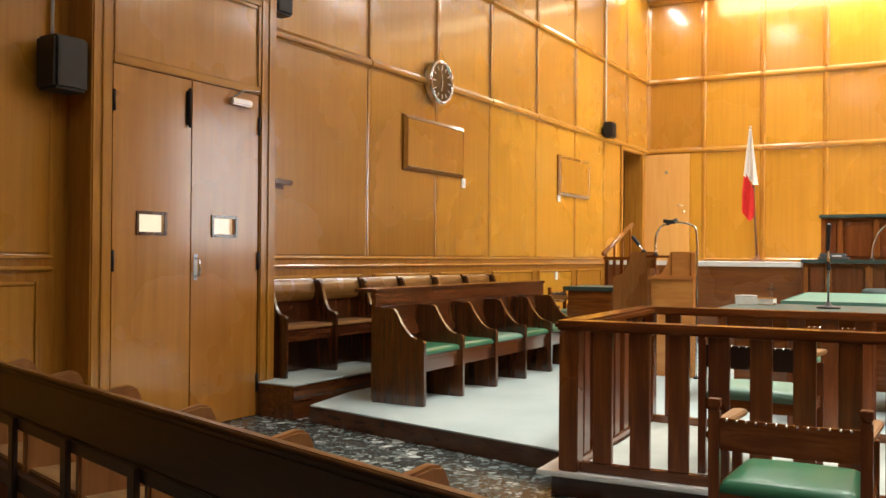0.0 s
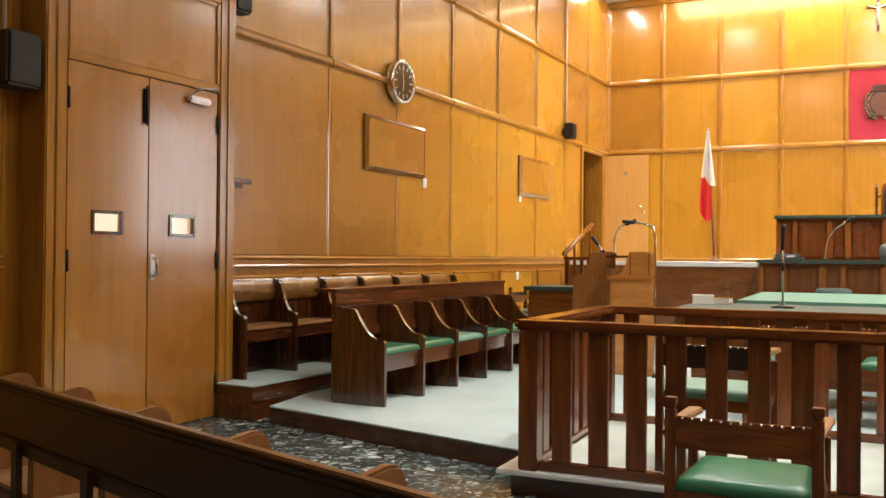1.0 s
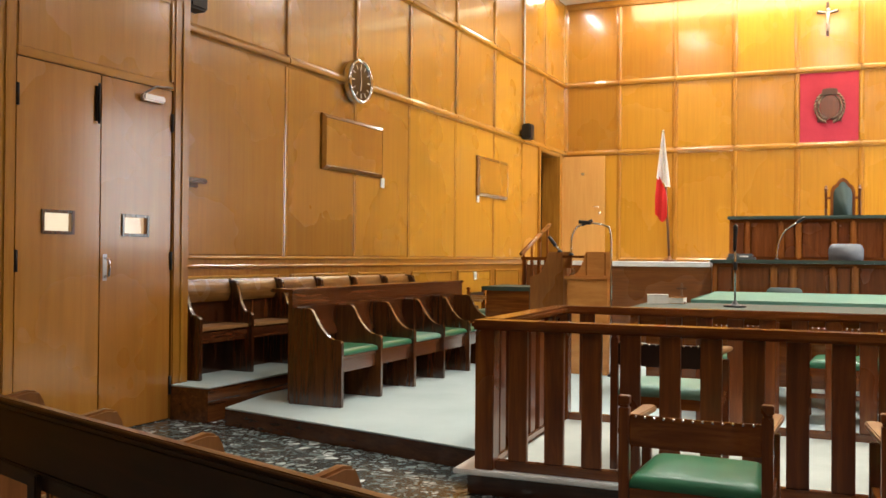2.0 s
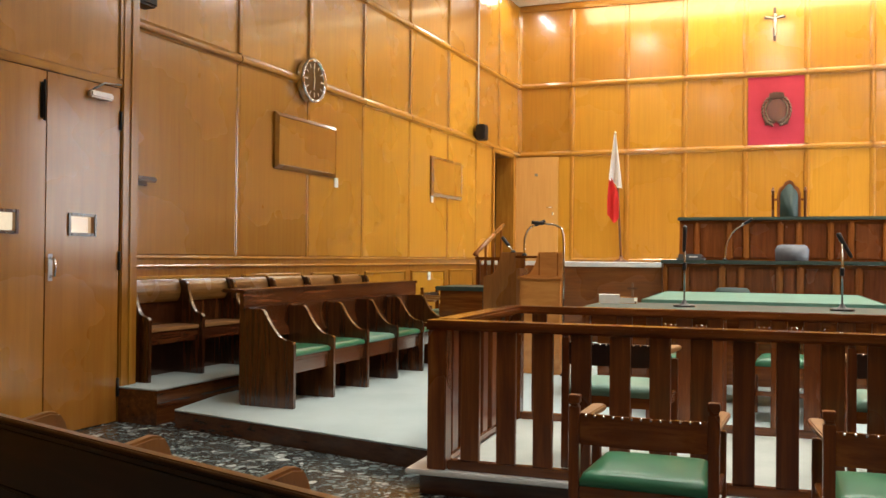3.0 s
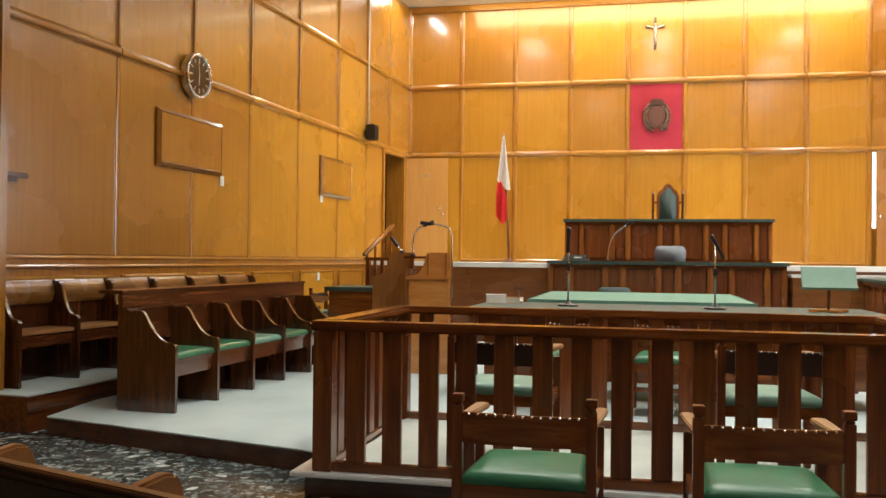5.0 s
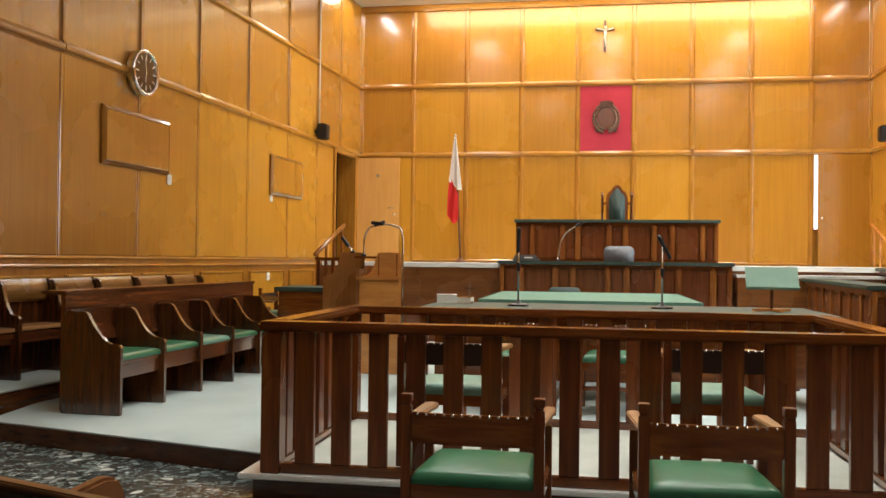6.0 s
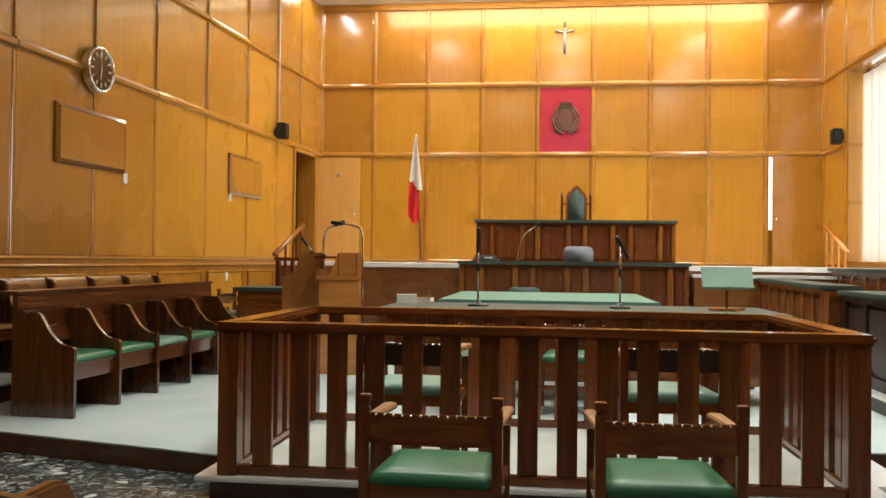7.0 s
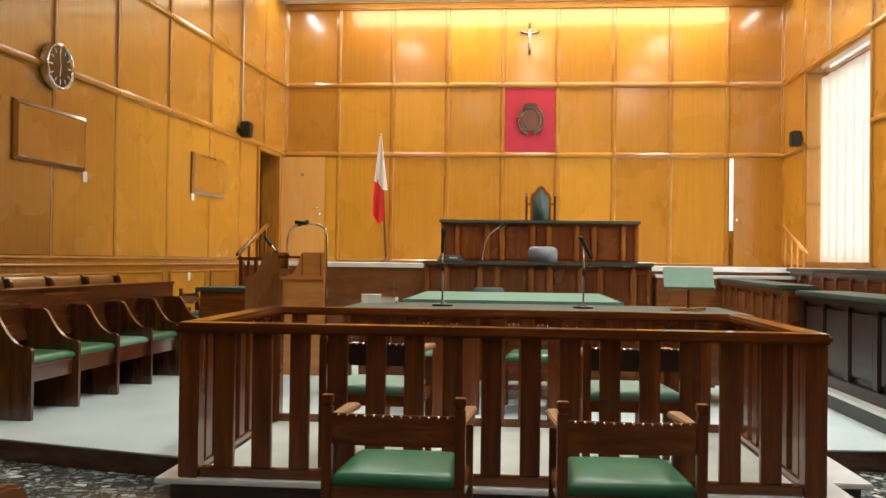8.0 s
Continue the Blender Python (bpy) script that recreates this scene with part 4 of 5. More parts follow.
def gooseneck(name, pts, z_label, head=0.07):
    base = Vector(pts[0])
    g = thing(name, Matrix.Translation(base), z_label, "microphone", "gooseneck microphones")
    loc = [Vector(p) - base for p in pts]
    n = 14
    curve = []
    for i in range(n + 1):
        s = i / n * (len(loc) - 1)
        k = min(int(s), len(loc) - 2)
        p0, p1, p2, p3 = loc[max(k - 1, 0)], loc[k], loc[k + 1], loc[min(k + 2, len(loc) - 1)]
        q = s - k
        curve.append(0.5 * ((2 * p1) + (p2 - p0) * q + (2 * p0 - 5 * p1 + 4 * p2 - p3) * q * q + (3 * p1 - p0 - 3 * p2 + p3) * q ** 3))
    bm = bmesh.new()
    tube(bm, curve, 0.011, 8)
    part("neck", bm, M_CHROME, g, "chrome gooseneck", 0, True)
    d = (curve[-1] - curve[-2]).normalized()
    bm = bmesh.new()
    tube(bm, [curve[-1], curve[-1] + d * head * 0.3, curve[-1] + d * head * 2.2, curve[-1] + d * head * 2.5], 0.02, 10)
    part("capsule", bm, M_BLACK, g, "black capsule", 0, True)
    bm = bmesh.new()
    lathe(bm, [(0.03, 0), (0.03, 0.012), (0.012, 0.03), (0.0, 0.032)], 14)
    part("foot", bm, M_BLACK, g, "", 0, True)


# Reading stand on the counsel table
rs = thing("reading_stand", pose(1.60, 8.3, 0.92), "small table lectern with a pale green tilted board", "reading stand")
for r in (0, 90):
    bm = bmesh.new()
    box(bm, -0.18, -0.022, 0, 0.18, 0.022, 0.025, Matrix.Rotation(radians(r + 20), 4, "Z"))
    part("foot", bm, M_ORANGE, rs, "", 0.006)
bm = bmesh.new()
tube(bm, [(0, 0, 0.024), (0, 0, 0.27)], 0.014, 10)
part("stem", bm, M_RED, rs, "", 0, True)
bd = part("board", (lambda b: (box(b, -0.225, -0.012, -0.10, 0.225, 0.012, 0.10), b)[1])(bmesh.new()), M_STANDGREEN, rs, "", 0.004)
bd.matrix_basis = pose(0, 0, 0.30, -24, 0, 0)
lip = part("lip", (lambda b: (box(b, -0.225, -0.045, -0.112, 0.225, 0.012, -0.10), b)[1])(bmesh.new()), M_STANDGREEN, bd)

# Books and a small standing cross on the counsel table
for k, (w, dpt, h, mt, lab) in enumerate(((0.20, 0.14, 0.085, M_PAPER, "closed white-bound book on the counsel table"), (0.17, 0.13, 0.06, M_ORANGE, "closed brown-bound book on the counsel table"))):
    bk = thing("book", pose(-1.40 + 0.17 * k, 8.72 + 0.05 * k, 0.92, 0, 0, 12 - 20 * k), lab, "book", "books on the table")
    boxpart("page_block", (-w / 2 + 0.004, -dpt / 2 + 0.004, 0.004, w / 2 - 0.004, dpt / 2, h - 0.004), M_PAPER, bk, "", 0.001)
    boxpart("cover", (-w / 2, -dpt / 2, h - 0.0035, w / 2, dpt / 2, h), mt, bk, "", 0.001)
    boxpart("cover", (-w / 2, -dpt / 2, 0, w / 2, dpt / 2, 0.0035), mt, bk, "", 0.001)
cr = thing("standing_cross", pose(-1.18, 8.75, 0.92), "small dark standing cross on the counsel table", "cross")
bm = bmesh.new()
box(bm, -0.04, -0.03, 0, 0.04, 0.03, 0.02)
box(bm, -0.01, -0.008, 0.0205, 0.01, 0.008, 0.20)
part("upright", bm, M_WREATH, cr, "", 0.003)
boxpart("crossbar", (-0.05, -0.0085, 0.135, 0.05, 0.0085, 0.155), M_BRONZE, cr)


# ---- clerk's and judges' benches ----
def panelled_bench(name, x0, x1, y0, depth, z0, z1, stiles, label, top_t=0.05):
    b = thing(name, pose((x0 + x1) / 2, y0, z0), label, "desk")
    hx, h = (x1 - x0) / 2, z1 - z0
    boxpart("front_panel", (-hx, 0.03, 0, hx, 0.06, h - top_t - 0.001), M_RED_X, b)
    for s in (-1, 1):
        boxpart("side_panel", (s * hx - (0.03 if s > 0 else 0), 0.061, 0, s * hx + (0.03 if s < 0 else 0), depth, h - top_t - 0.001), M_RED, b)
    mid = (x0 + x1) / 2
    xs = [-hx + 0.02] + [x - mid for x in stiles] + [hx - 0.02]
    for x in xs:
        boxpart("pilaster", (max(x - 0.043, -hx), -0.022, 0.06, min(x + 0.043, hx), 0.0295, h - top_t - 0.03), M_PIL, b, "", 0.024)
    boxpart("plinth", (-hx, 0.0, 0.0, hx, 0.0295, 0.058), M_RED_X, b)
    boxpart("frieze", (-hx, 0.0, h - top_t - 0.029, hx, 0.0295, h - top_t - 0.001), M_RED_X, b)
    for a, c in zip(xs, xs[1:]):
        boxpart("field", (a + 0.055, 0.014, 0.085, c - 0.055, 0.0295, h - top_t - 0.055), M_FIELD, b, "", 0.012)
    boxpart("top", (-hx - 0.03, -0.05, h - top_t, hx + 0.03, depth, h), M_BAIZE, b, "dark green desk top", 0.008)
    return b


STILES = (-0.933, -0.44, -0.19, 0.309, 0.576, 1.024, 1.307, 1.779)
panelled_bench("clerk_bench", -1.30, 1.985, 13.02, 0.55, PLAT, 1.345, [x - 0.05 for x in STILES], "long mahogany clerk's bench with a dark green top")
panelled_bench("judge_bench", -1.20, 2.02, 14.64, 0.6, DAIS, 2.025, STILES, "panelled mahogany judges' bench with a dark green top")

# Judge's high-backed chair
jc = thing("judge_chair", pose(0.455, 15.45, DAIS), "high-backed carved chair with dark green leather", "chair")
for s in (-1, 1):
    bm = bmesh.new()
    lathe(bm, [(0.022, 0), (0.022, 1.16), (0.032, 1.17), (0.032, 1.19), (0.014, 1.2), (0.022, 1.23), (0.0, 1.25)], 14, Matrix.Translation((s * 0.245, 0, 0)))
    part("back_post", bm, M_RED, jc, "", 0, True)
    boxpart("front_leg", (s * 0.25 - 0.022, -0.52, 0, s * 0.25 + 0.022, -0.476, 0.64), M_RED, jc)
    boxpart("arm", (s * 0.25 - 0.03, -0.53, 0.641, s * 0.25 + 0.03, -0.025, 0.67), M_RED_Y, jc, "", 0.01)
arch = [(-0.18, 0.45), (0.18, 0.45), (0.18, 1.14), (0.15, 1.23), (0.09, 1.27), (0.06, 1.33), (0.0, 1.36), (-0.06, 1.33), (-0.09, 1.27), (-0.15, 1.23), (-0.18, 1.14)]
bm = bmesh.new()
prism(bm, arch, -0.012, 0.022, "y")
part("back_frame", bm, M_RED, jc, "", 0.008)
bm = bmesh.new()
prism(bm, [(x * 0.76, 0.5 + (z - 0.45) * 0.88) for x, z in arch], -0.04, -0.013, "y")
part("back_pad", bm, M_GREENDK, jc, "dark green leather back", 0.012, True)
boxpart("seat", (-0.25, -0.52, 0.40, 0.25, -0.025, 0.47), M_GREENDK, jc, "", 0.02)
for s in (-1, 1):
    boxpart("cross_rail", (0.181 if s > 0 else -0.222, -0.012, 1.02, 0.222 if s > 0 else -0.181, 0.012, 1.06), M_RED_X, jc, "", 0.004)

# Clerk's plastic chairs in the well
for x, y, z, h, g, lab in ((0.45, 13.98, 0.70, 0.885, M_GREYPL, "grey moulded plastic office chair behind the clerk's bench"), (-0.34, 12.45, PLAT, 0.845, M_GREENDK, "dark low-backed office chair in front of the clerk's bench")):
    ch = thing("office_chair", pose(x, y, z), lab, "chair", "clerk chairs")
    bm = bmesh.new()
    prism(bm, [(-0.22, h - 0.36), (0.22, h - 0.36), (0.235, h - 0.08), (0.20, h - 0.01), (0.14, h), (-0.14, h), (-0.20, h - 0.01), (-0.235, h - 0.08)], -0.015, 0.02, "y")
    part("backrest", bm, g, ch, "", 0.012, True)
    boxpart("seat", (-0.22, 0.0, 0.39, 0.22, 0.40, 0.43), g, ch, "", 0.015)
    bm = bmesh.new()
    tube(bm, [(0, 0.2, 0.03), (0, 0.2, 0.389)], 0.025, 10)
    part("column", bm, M_BLACK, ch, "", 0, True)
    boxpart("back_stem", (-0.03, 0.021, 0.36, 0.03, 0.05, h - 0.2), M_BLACK, ch)
    bm = bmesh.new()
    for k in range(5):
        a = 2 * math.pi * k / 5
        tube(bm, [(0, 0.2, 0.045), (0.24 * math.cos(a), 0.2 + 0.24 * math.sin(a), 0.02)], 0.018, 8)
    part("foot_star", bm, M_BLACK, ch, "", 0, True)

gooseneck("gooseneck_microphone", [(-0.46, 13.15, 1.345), (-0.44, 13.15, 1.55), (-0.36, 13.15, 1.74), (-0.20, 13.12, 1.86)], "chrome gooseneck microphone on the clerk's bench", 0.05)
tl = thing("document_tray", pose(-0.93, 13.2, 1.345), "flat grey desk telephone on the clerk's bench", "telephone")
boxpart("body", (-0.20, -0.09, 0.0, 0.2, 0.09, 0.035), M_GREYPL, tl, "", 0.01)
boxpart("handset", (-0.19, -0.03, 0.036, 0.17, 0.05, 0.085), M_GREYPL, tl, "", 0.02)
boxpart("keypad", (-0.02, -0.088, 0.036, 0.10, -0.035, 0.055), M_SWITCH, tl, "white keypad", 0.004)


# ---- lectern ----
def swoop(x0, x1, z0, low, high):
    pts = [(x0, z0), (x1, z0), (x1, high), (x1 - (x1 - x0) * 0.55, high)]
    n = 10
    a = x1 - (x1 - x0) * 0.57
    for i in range(n + 1):
        s = i / n
        pts.append((a + (x0 + 0.05 - a) * s, low + (high - 0.01 - low) * (1 - s) ** 2.6))
    return pts + [(x0, low - 0.02)]


lec = thing("lectern", pose(0, 9.15, PLAT), "tall polished wooden lectern with sweeping curved sides", "lectern")
bm = bmesh.new()
prism(bm, swoop(-2.92, -2.45, 0, 1.02, 1.275), 0.36, 0.405, "y")
part("side_panel", bm, M_SAPELE_DK, lec, "", 0.005)
bm = bmesh.new()
prism(bm, swoop(-2.41, -1.955, 0, 1.03, 1.275), -0.01, 0.035, "y")
part("side_panel", bm, M_ORANGE, lec, "", 0.005)
for a, c in ((-2.205, -2.19), (-2.01, -1.995)):
    boxpart("bead", (a, -0.016, 1.03, c, -0.0105, 1.262), M_PIL, lec, "", 0.002)
boxpart("front_panel", (-2.385, -0.045, 0.0, -1.965, -0.0105, 0.984), M_ORANGE, lec, "bright orange-brown panel", 0.006)
boxpart("front_cap", (-2.425, -0.065, 0.985, -1.955, -0.0105, 1.022), M_ORANGE, lec, "", 0.008)
boxpart("back_board", (-2.46, 0.036, 0.0, -2.42, 0.405, 1.10), M_SAPELE_DK, lec)
boxpart("shelf", (-2.47, 0.036, 1.21, -2.08, 0.40, 1.235), M_RED_X, lec)
boxpart("shelf", (-2.419, 0.036, 0.75, -2.0, 0.40, 0.775), M_RED_X, lec)
gooseneck("gooseneck_microphone", [(-1.925, 9.06, PLAT), (-1.925, 9.06, 1.0), (-1.928, 9.06, 1.58), (-1.99, 9.08, 1.685), (-2.15, 9.10, 1.715)], "chrome floor microphone stand beside the lectern", 0.05)
gooseneck("gooseneck_microphone", [(-2.40, 9.30, 1.376), (-2.40, 9.30, 1.56), (-2.345, 9.28, 1.67), (-2.27, 9.25, 1.705)], "chrome gooseneck microphone on the lectern shelf", 0.05)

gooseneck("gooseneck_microphone", [(-2.585, 9.53, 1.41), (-2.60, 9.53, 1.44), (-2.635, 9.53, 1.485)], "short black microphone on the far side of the lectern", 0.05)

# ---- side desks ----
ld = thing("witness_desk", pose(-3.68, 11.0, PLAT), "low mahogany side desk with a green top beside the lectern", "desk")
boxpart("body", (-0.28, 0.0, 0, 0.30, 0.8, 0.775), M_RED_X, ld)
boxpart("top", (-0.33, -0.04, 0.776, 0.34, 0.84, 0.83), M_BAIZE, ld, "green desk top", 0.008)
for x, y, r in ((-4.42, 10.75, -84), (-4.38, 11.75, -92)):
    wall_chair = copy_thing(chair_b, pose(x, y, PLAT, 0, 0, r))
    tagged(wall_chair, "mahogany armchair with a pale green seat beside the panelled wall", "chair", "court armchairs")


def side_desk(x0, x1, y0, y1, z0, z1, fields, lean, label, end_mat, body=None):
    """A panelled desk whose front faces the middle of the room; it runs away from the camera."""
    body = body or M_RED
    s = thing("side_desk", pose(x0, y0, z0, 0, 0, lean), label, "desk", "side desks")
    h, ln_, dp = z1 - z0, y1 - y0, x1 - x0
    boxpart("body", (0.04, 0.03, 0, dp, ln_, h - 0.046), body, s)
    boxpart("end_panel", (0.0, 0.0, 0, 0.30, 0.0295, h - 0.046), end_mat, s, "", 0.006)
    for q0, q1, r0, r1 in ((0.0, 0.045, 0.0, h - 0.047), (0.255, 0.30, 0.0, h - 0.047), (0.0455, 0.2545, h - 0.11, h - 0.047), (0.0455, 0.2545, 0.0, 0.1)):
        boxpart("end_frame", (q0, -0.014, r0, q1, -0.0005, r1), M_PIL if body == M_RED else body, s, "", 0.005)
    pw = ln_ / fields
    for k in range(fields + 1):
        y = min(max(pw * k, 0.09), ln_ - 0.05)
        boxpart("pilaster", (0.0, y - 0.055, 0.1, 0.0395, y + 0.055, h - 0.10), M_PIL if body == M_RED else body, s, "", 0.01)
    for k in range(fields):
        boxpart("field", (0.015, pw * k + (0.17 if k == 0 else 0.075), 0.15, 0.0395, pw * (k + 1) - (0.13 if k == fields - 1 else 0.075), h - 0.13), M_FIELD if body == M_RED else body, s, "", 0.02)
    boxpart("plinth", (0.0, 0.03, 0.0, 0.0395, ln_, 0.099), body, s)
    boxpart("frieze", (0.0, 0.03, h - 0.099, 0.0395, ln_, h - 0.046), body, s)
    boxpart("top", (-0.05, -0.03, h - 0.045, dp, ln_ + 0.01, h), M_BAIZE, s, "dark green desk top", 0.01)
    return s


st = thing("marble_step", pose(2.03, 12.93, PLAT), "white marble step in front of the dais", "step")
boxpart("tread", (0.0, 0.0, 1.0, 2.3, 0.33, 1.045), M_WHITE, st, "", 0.006)
boxpart("riser", (0.02, 0.02, 0.0, 2.28, 0.32, 0.999), M_DAIS, st)
# Right-hand step and near desk: shade put into the near-black wood
bm = bmesh.new()
box(bm, 2.68, 5.2, 0.001, 4.92, 8.86, STEP2 - 0.028)
rp = tagged(part("platform", bm, M_DARK), "shade-dark riser of the right-hand seating step", "step", "", "structure")
bm = bmesh.new()
box(bm, 2.66, 5.18, STEP2 - 0.027, 4.92, 8.86, STEP2)
part("slab", bm, M_WHITE, rp, "white marble step edge", 0.006)
side_desk(2.76, 3.2, 5.25, 8.82, STEP2, 1.105, 6, 0, "long side desk with a green top, near-black for shade", M_DARK, M_DARK)
side_desk(2.62, 2.96, 8.90, 13.2, PLAT, 1.15, 8, -4.5, "reddish mahogany side desk with a green top", M_FIELD)
side_desk(3.75, 4.3, 8.9, 13.2, PLAT, 1.30, 8, -3, "rear mahogany side desk with a green top", M_RED)


def handrail(m, label, mat):
    h = thing("stair_handrail", m, label, "handrail", "stair handrails")
    bm = bmesh.new()
    tube(bm, [(0, 0, 0.0), (0.0, 1.15, 0.46)], 0.032, 8)
    part("rail", bm, mat, h, "", 0, True)
    for k in range(4):
        y = 0.1 + 0.32 * k
        boxpart("baluster", (-0.016, y - 0.016, 0.4 * y - 0.75, 0.016, y + 0.016, 0.4 * y - 0.005), mat, h)
    return h


handrail(pose(4.72, 14.84, 1.55), "orange-brown wooden stair handrail with square balusters", M_ORANGE)
handrail(pose(-3.86, 12.2, 1.40, 0, 0, -5), "brown wooden stair handrail with square balusters", M_PIL)
gate = thing("stair_gate", pose(-3.74, 12.0, PLAT), "short mahogany balustrade beside the dais steps", "balustrade")
for k in range(5):
    boxpart("baluster", (0.10 * k - 0.02, -0.02, 0.0, 0.10 * k + 0.02, 0.02, 1.18), M_RED, gate)
boxpart("rail", (-0.05, -0.03, 1.181, 0.45, 0.03, 1.22), M_RED_X, gate)

# ---- on the walls ----
red = boxpart("crest_panel", (-0.195, YB - 0.022, 3.40, 0.745, YB - 0.001, 4.615), M_CRIMSON)
tagged(red, "crimson velvet panel behind the coat of arms", "wall panel")
arms = thing("coat_of_arms", pose(0.285, YB - 0.024, 3.83) @ Matrix.Diagonal((1.02, 1.18, 1.14, 1)), "carved dark wooden coat of arms with a wreath", "coat of arms")
shield = [(0.150 * math.cos(radians(a)), 0.165 + 0.165 * math.sin(radians(a)) * (1.0 if a < 180 else 1.15)) for a in range(0, 360, 20)]
bm = bmesh.new()
prism(bm, shield, -0.05, -0.0, "y")
part("shield", bm, M_FIELD, arms, "reddish shield", 0.012)
for s in (-1, 1):
    bm = bmesh.new()
    for k in range(22):
        a = radians(-82 + 7.2 * k)
        rr = 0.178 + (0.03 if k % 2 else -0.02)
        x, z = s * (0.02 + rr * math.cos(a)), 0.15 + (rr + 0.02) * math.sin(a)
        bmesh.ops.create_icosphere(bm, subdivisions=1, radius=1.0, matrix=Matrix.Translation((x, -0.022 - 0.006 * (k % 3), z)) @ Matrix.Rotation((a + (0.5 if k % 2 else -0.4)) * -s, 4, "Y") @ Matrix.Diagonal((0.022, 0.02, 0.042, 1)))
    part("wreath", bm, M_WREATH, arms, "", 0, True)
    bm = bmesh.new()
    prism(bm, [(s * 0.03, -0.05), (s * 0.20, -0.075), (s * 0.175, -0.045), (s * 0.21, -0.02), (s * 0.06, -0.008)], -0.03, 0, "y")
    part("ribbon", bm, M_BRONZE, arms, "", 0.006)
bm = bmesh.new()
prism(bm, [(-0.11, 0.33), (0.11, 0.33), (0.125, 0.40), (0.10, 0.43), (0.075, 0.415), (0.05, 0.44), (0.025, 0.42), (0.0, 0.445), (-0.025, 0.42), (-0.05, 0.44), (-0.075, 0.415), (-0.10, 0.43), (-0.125, 0.40)], -0.06, 0, "y")
part("crown", bm, M_BRONZE, arms, "", 0.006)

cx = thing("crucifix", pose(0.247, YB - 0.02, 5.24), "wooden wall crucifix with a silvered figure", "crucifix")
boxpart("upright", (-0.024, -0.018, 0.0, 0.024, 0.006, 0.60), M_BRONZE, cx)
boxpart("crossbar", (-0.18, -0.019, 0.40, 0.18, 0.005, 0.445), M_BRONZE, cx)
bm = bmesh.new()
tube(bm, [(-0.155, -0.03, 0.44), (-0.07, -0.035, 0.415), (0, -0.04, 0.40), (0.07, -0.035, 0.415), (0.155, -0.03, 0.44)], 0.014, 8)
tube(bm, [(0, -0.045, 0.41), (0.006, -0.045, 0.33), (-0.004, -0.045, 0.25), (0.012, -0.04, 0.17), (0.0, -0.03, 0.09)], 0.032, 8, 0.014)
bmesh.ops.create_uvsphere(bm, u_segments=10, v_segments=8, radius=0.03, matrix=Matrix.Translation((0.008, -0.045, 0.45)))
part("figure", bm, M_SILVER, cx, "silvered figure", 0, True)

fl = thing("flag", pose(-2.47, 16.25, DAIS), "red and white flag hanging in folds from a pole", "flag")
bm = bmesh.new()
tube(bm, [(0.09, 0.22, 0.0), (0.0, 0.0, 2.33)], 0.021, 10)
part("pole", bm, M_RED, fl, "", 0, True)
bm = bmesh.new()
lathe(bm, [(0.0, 2.33), (0.02, 2.335), (0.022, 2.35), (0.0, 2.38)], 12)
part("finial", bm, M_STEEL, fl, "", 0, True)
bm = bmesh.new()
lathe(bm, [(0.13, 0), (0.13, 0.02), (0.04, 0.05), (0.025, 0.12), (0.0, 0.121)], 20, Matrix.Translation((0.09, 0.22, 0.001)))
part("foot", bm, M_RED, fl, "", 0, True)


def drape(side, mat, name):
    """Half of the hanging cloth: the hoist gathers at the pole's top and folds widen downwards."""
    bm = bmesh.new()
    nu, nv = 14, 26
    grid = []
    for j in range(nv + 1):
        s = j / nv
        row = []
        for i in range(nu + 1):
            q = i / nu
            if side == "white":
                top, bot, x0, x1 = 2.32, 1.35 - 0.02 * q, -0.02 - 0.085 * s, 0.02 + 0.115 * s
                if q < 0.62:
                    bot = 1.50 - 0.2 * q
            else:
                top, bot, x0, x1 = 1.60 - 0.34 * q, 0.69 + 0.16 * abs(q - 0.62) * 1.6, -0.09 - 0.04 * math.sin(s * 2.0), 0.062 + 0.035 * s * (1 - 0.6 * s)
            x = x0 + (x1 - x0) * q
            z = top + (bot - top) * s
            y = -0.03 - 0.035 * math.sin(q * 9.5 + s * 1.3 + (1.5 if side == "red" else 0)) * (0.25 + 0.75 * s) - (0.012 if side == "red" else 0)
            row.append(bm.verts.new((x, y, z)))
        grid.append(row)
    for a, b in zip(grid, grid[1:]):
        for i in range(nu):
            bm.faces.new((a[i], a[i + 1], b[i + 1], b[i]))
    geom = bmesh.ops.solidify(bm, geom=list(bm.faces), thickness=0.006)
    part(name, bm, mat, fl, "white half of the cloth" if side == "white" else "red half of the cloth", 0, True)


drape("white", M_FLAGW, "cloth")
drape("red", M_FLAGR, "cloth")


def on_left(u, z, v=0.0):
    return LEFT @ Matrix.Translation((v, u * K, z))


def loudspeaker(m, label, sx=0.20, sy=0.24, sz=0.32):
    s = thing("loudspeaker", m, label, "loudspeaker", "wall loudspeakers")
    boxpart("bracket", (0.0, -0.03, -0.03, 0.06, 0.03, 0.03), M_IRON, s)
    boxpart("cabinet", (0.061, -sy / 2, -sz / 2, 0.061 + sx, sy / 2, sz / 2), M_BLACK, s, "", 0.02)
    boxpart("grille", (0.0615 + sx, -sy / 2 + 0.03, -sz / 2 + 0.03, 0.064 + sx, sy / 2 - 0.03, sz / 2 - 0.03), M_BLACK, s, "", 0.001)
    return s


def cable(m, z, label="thin pale loudspeaker cable on the wall"):
    bm = bmesh.new()
    tube(bm, [(0.045, 0, 0), (0.045, 0, z)], 0.012, 6)
    c = part("cable", bm, M_SWITCH, None, "", 0, True)
    c.matrix_world = m
    tagged(c, label, "cable", "cables")


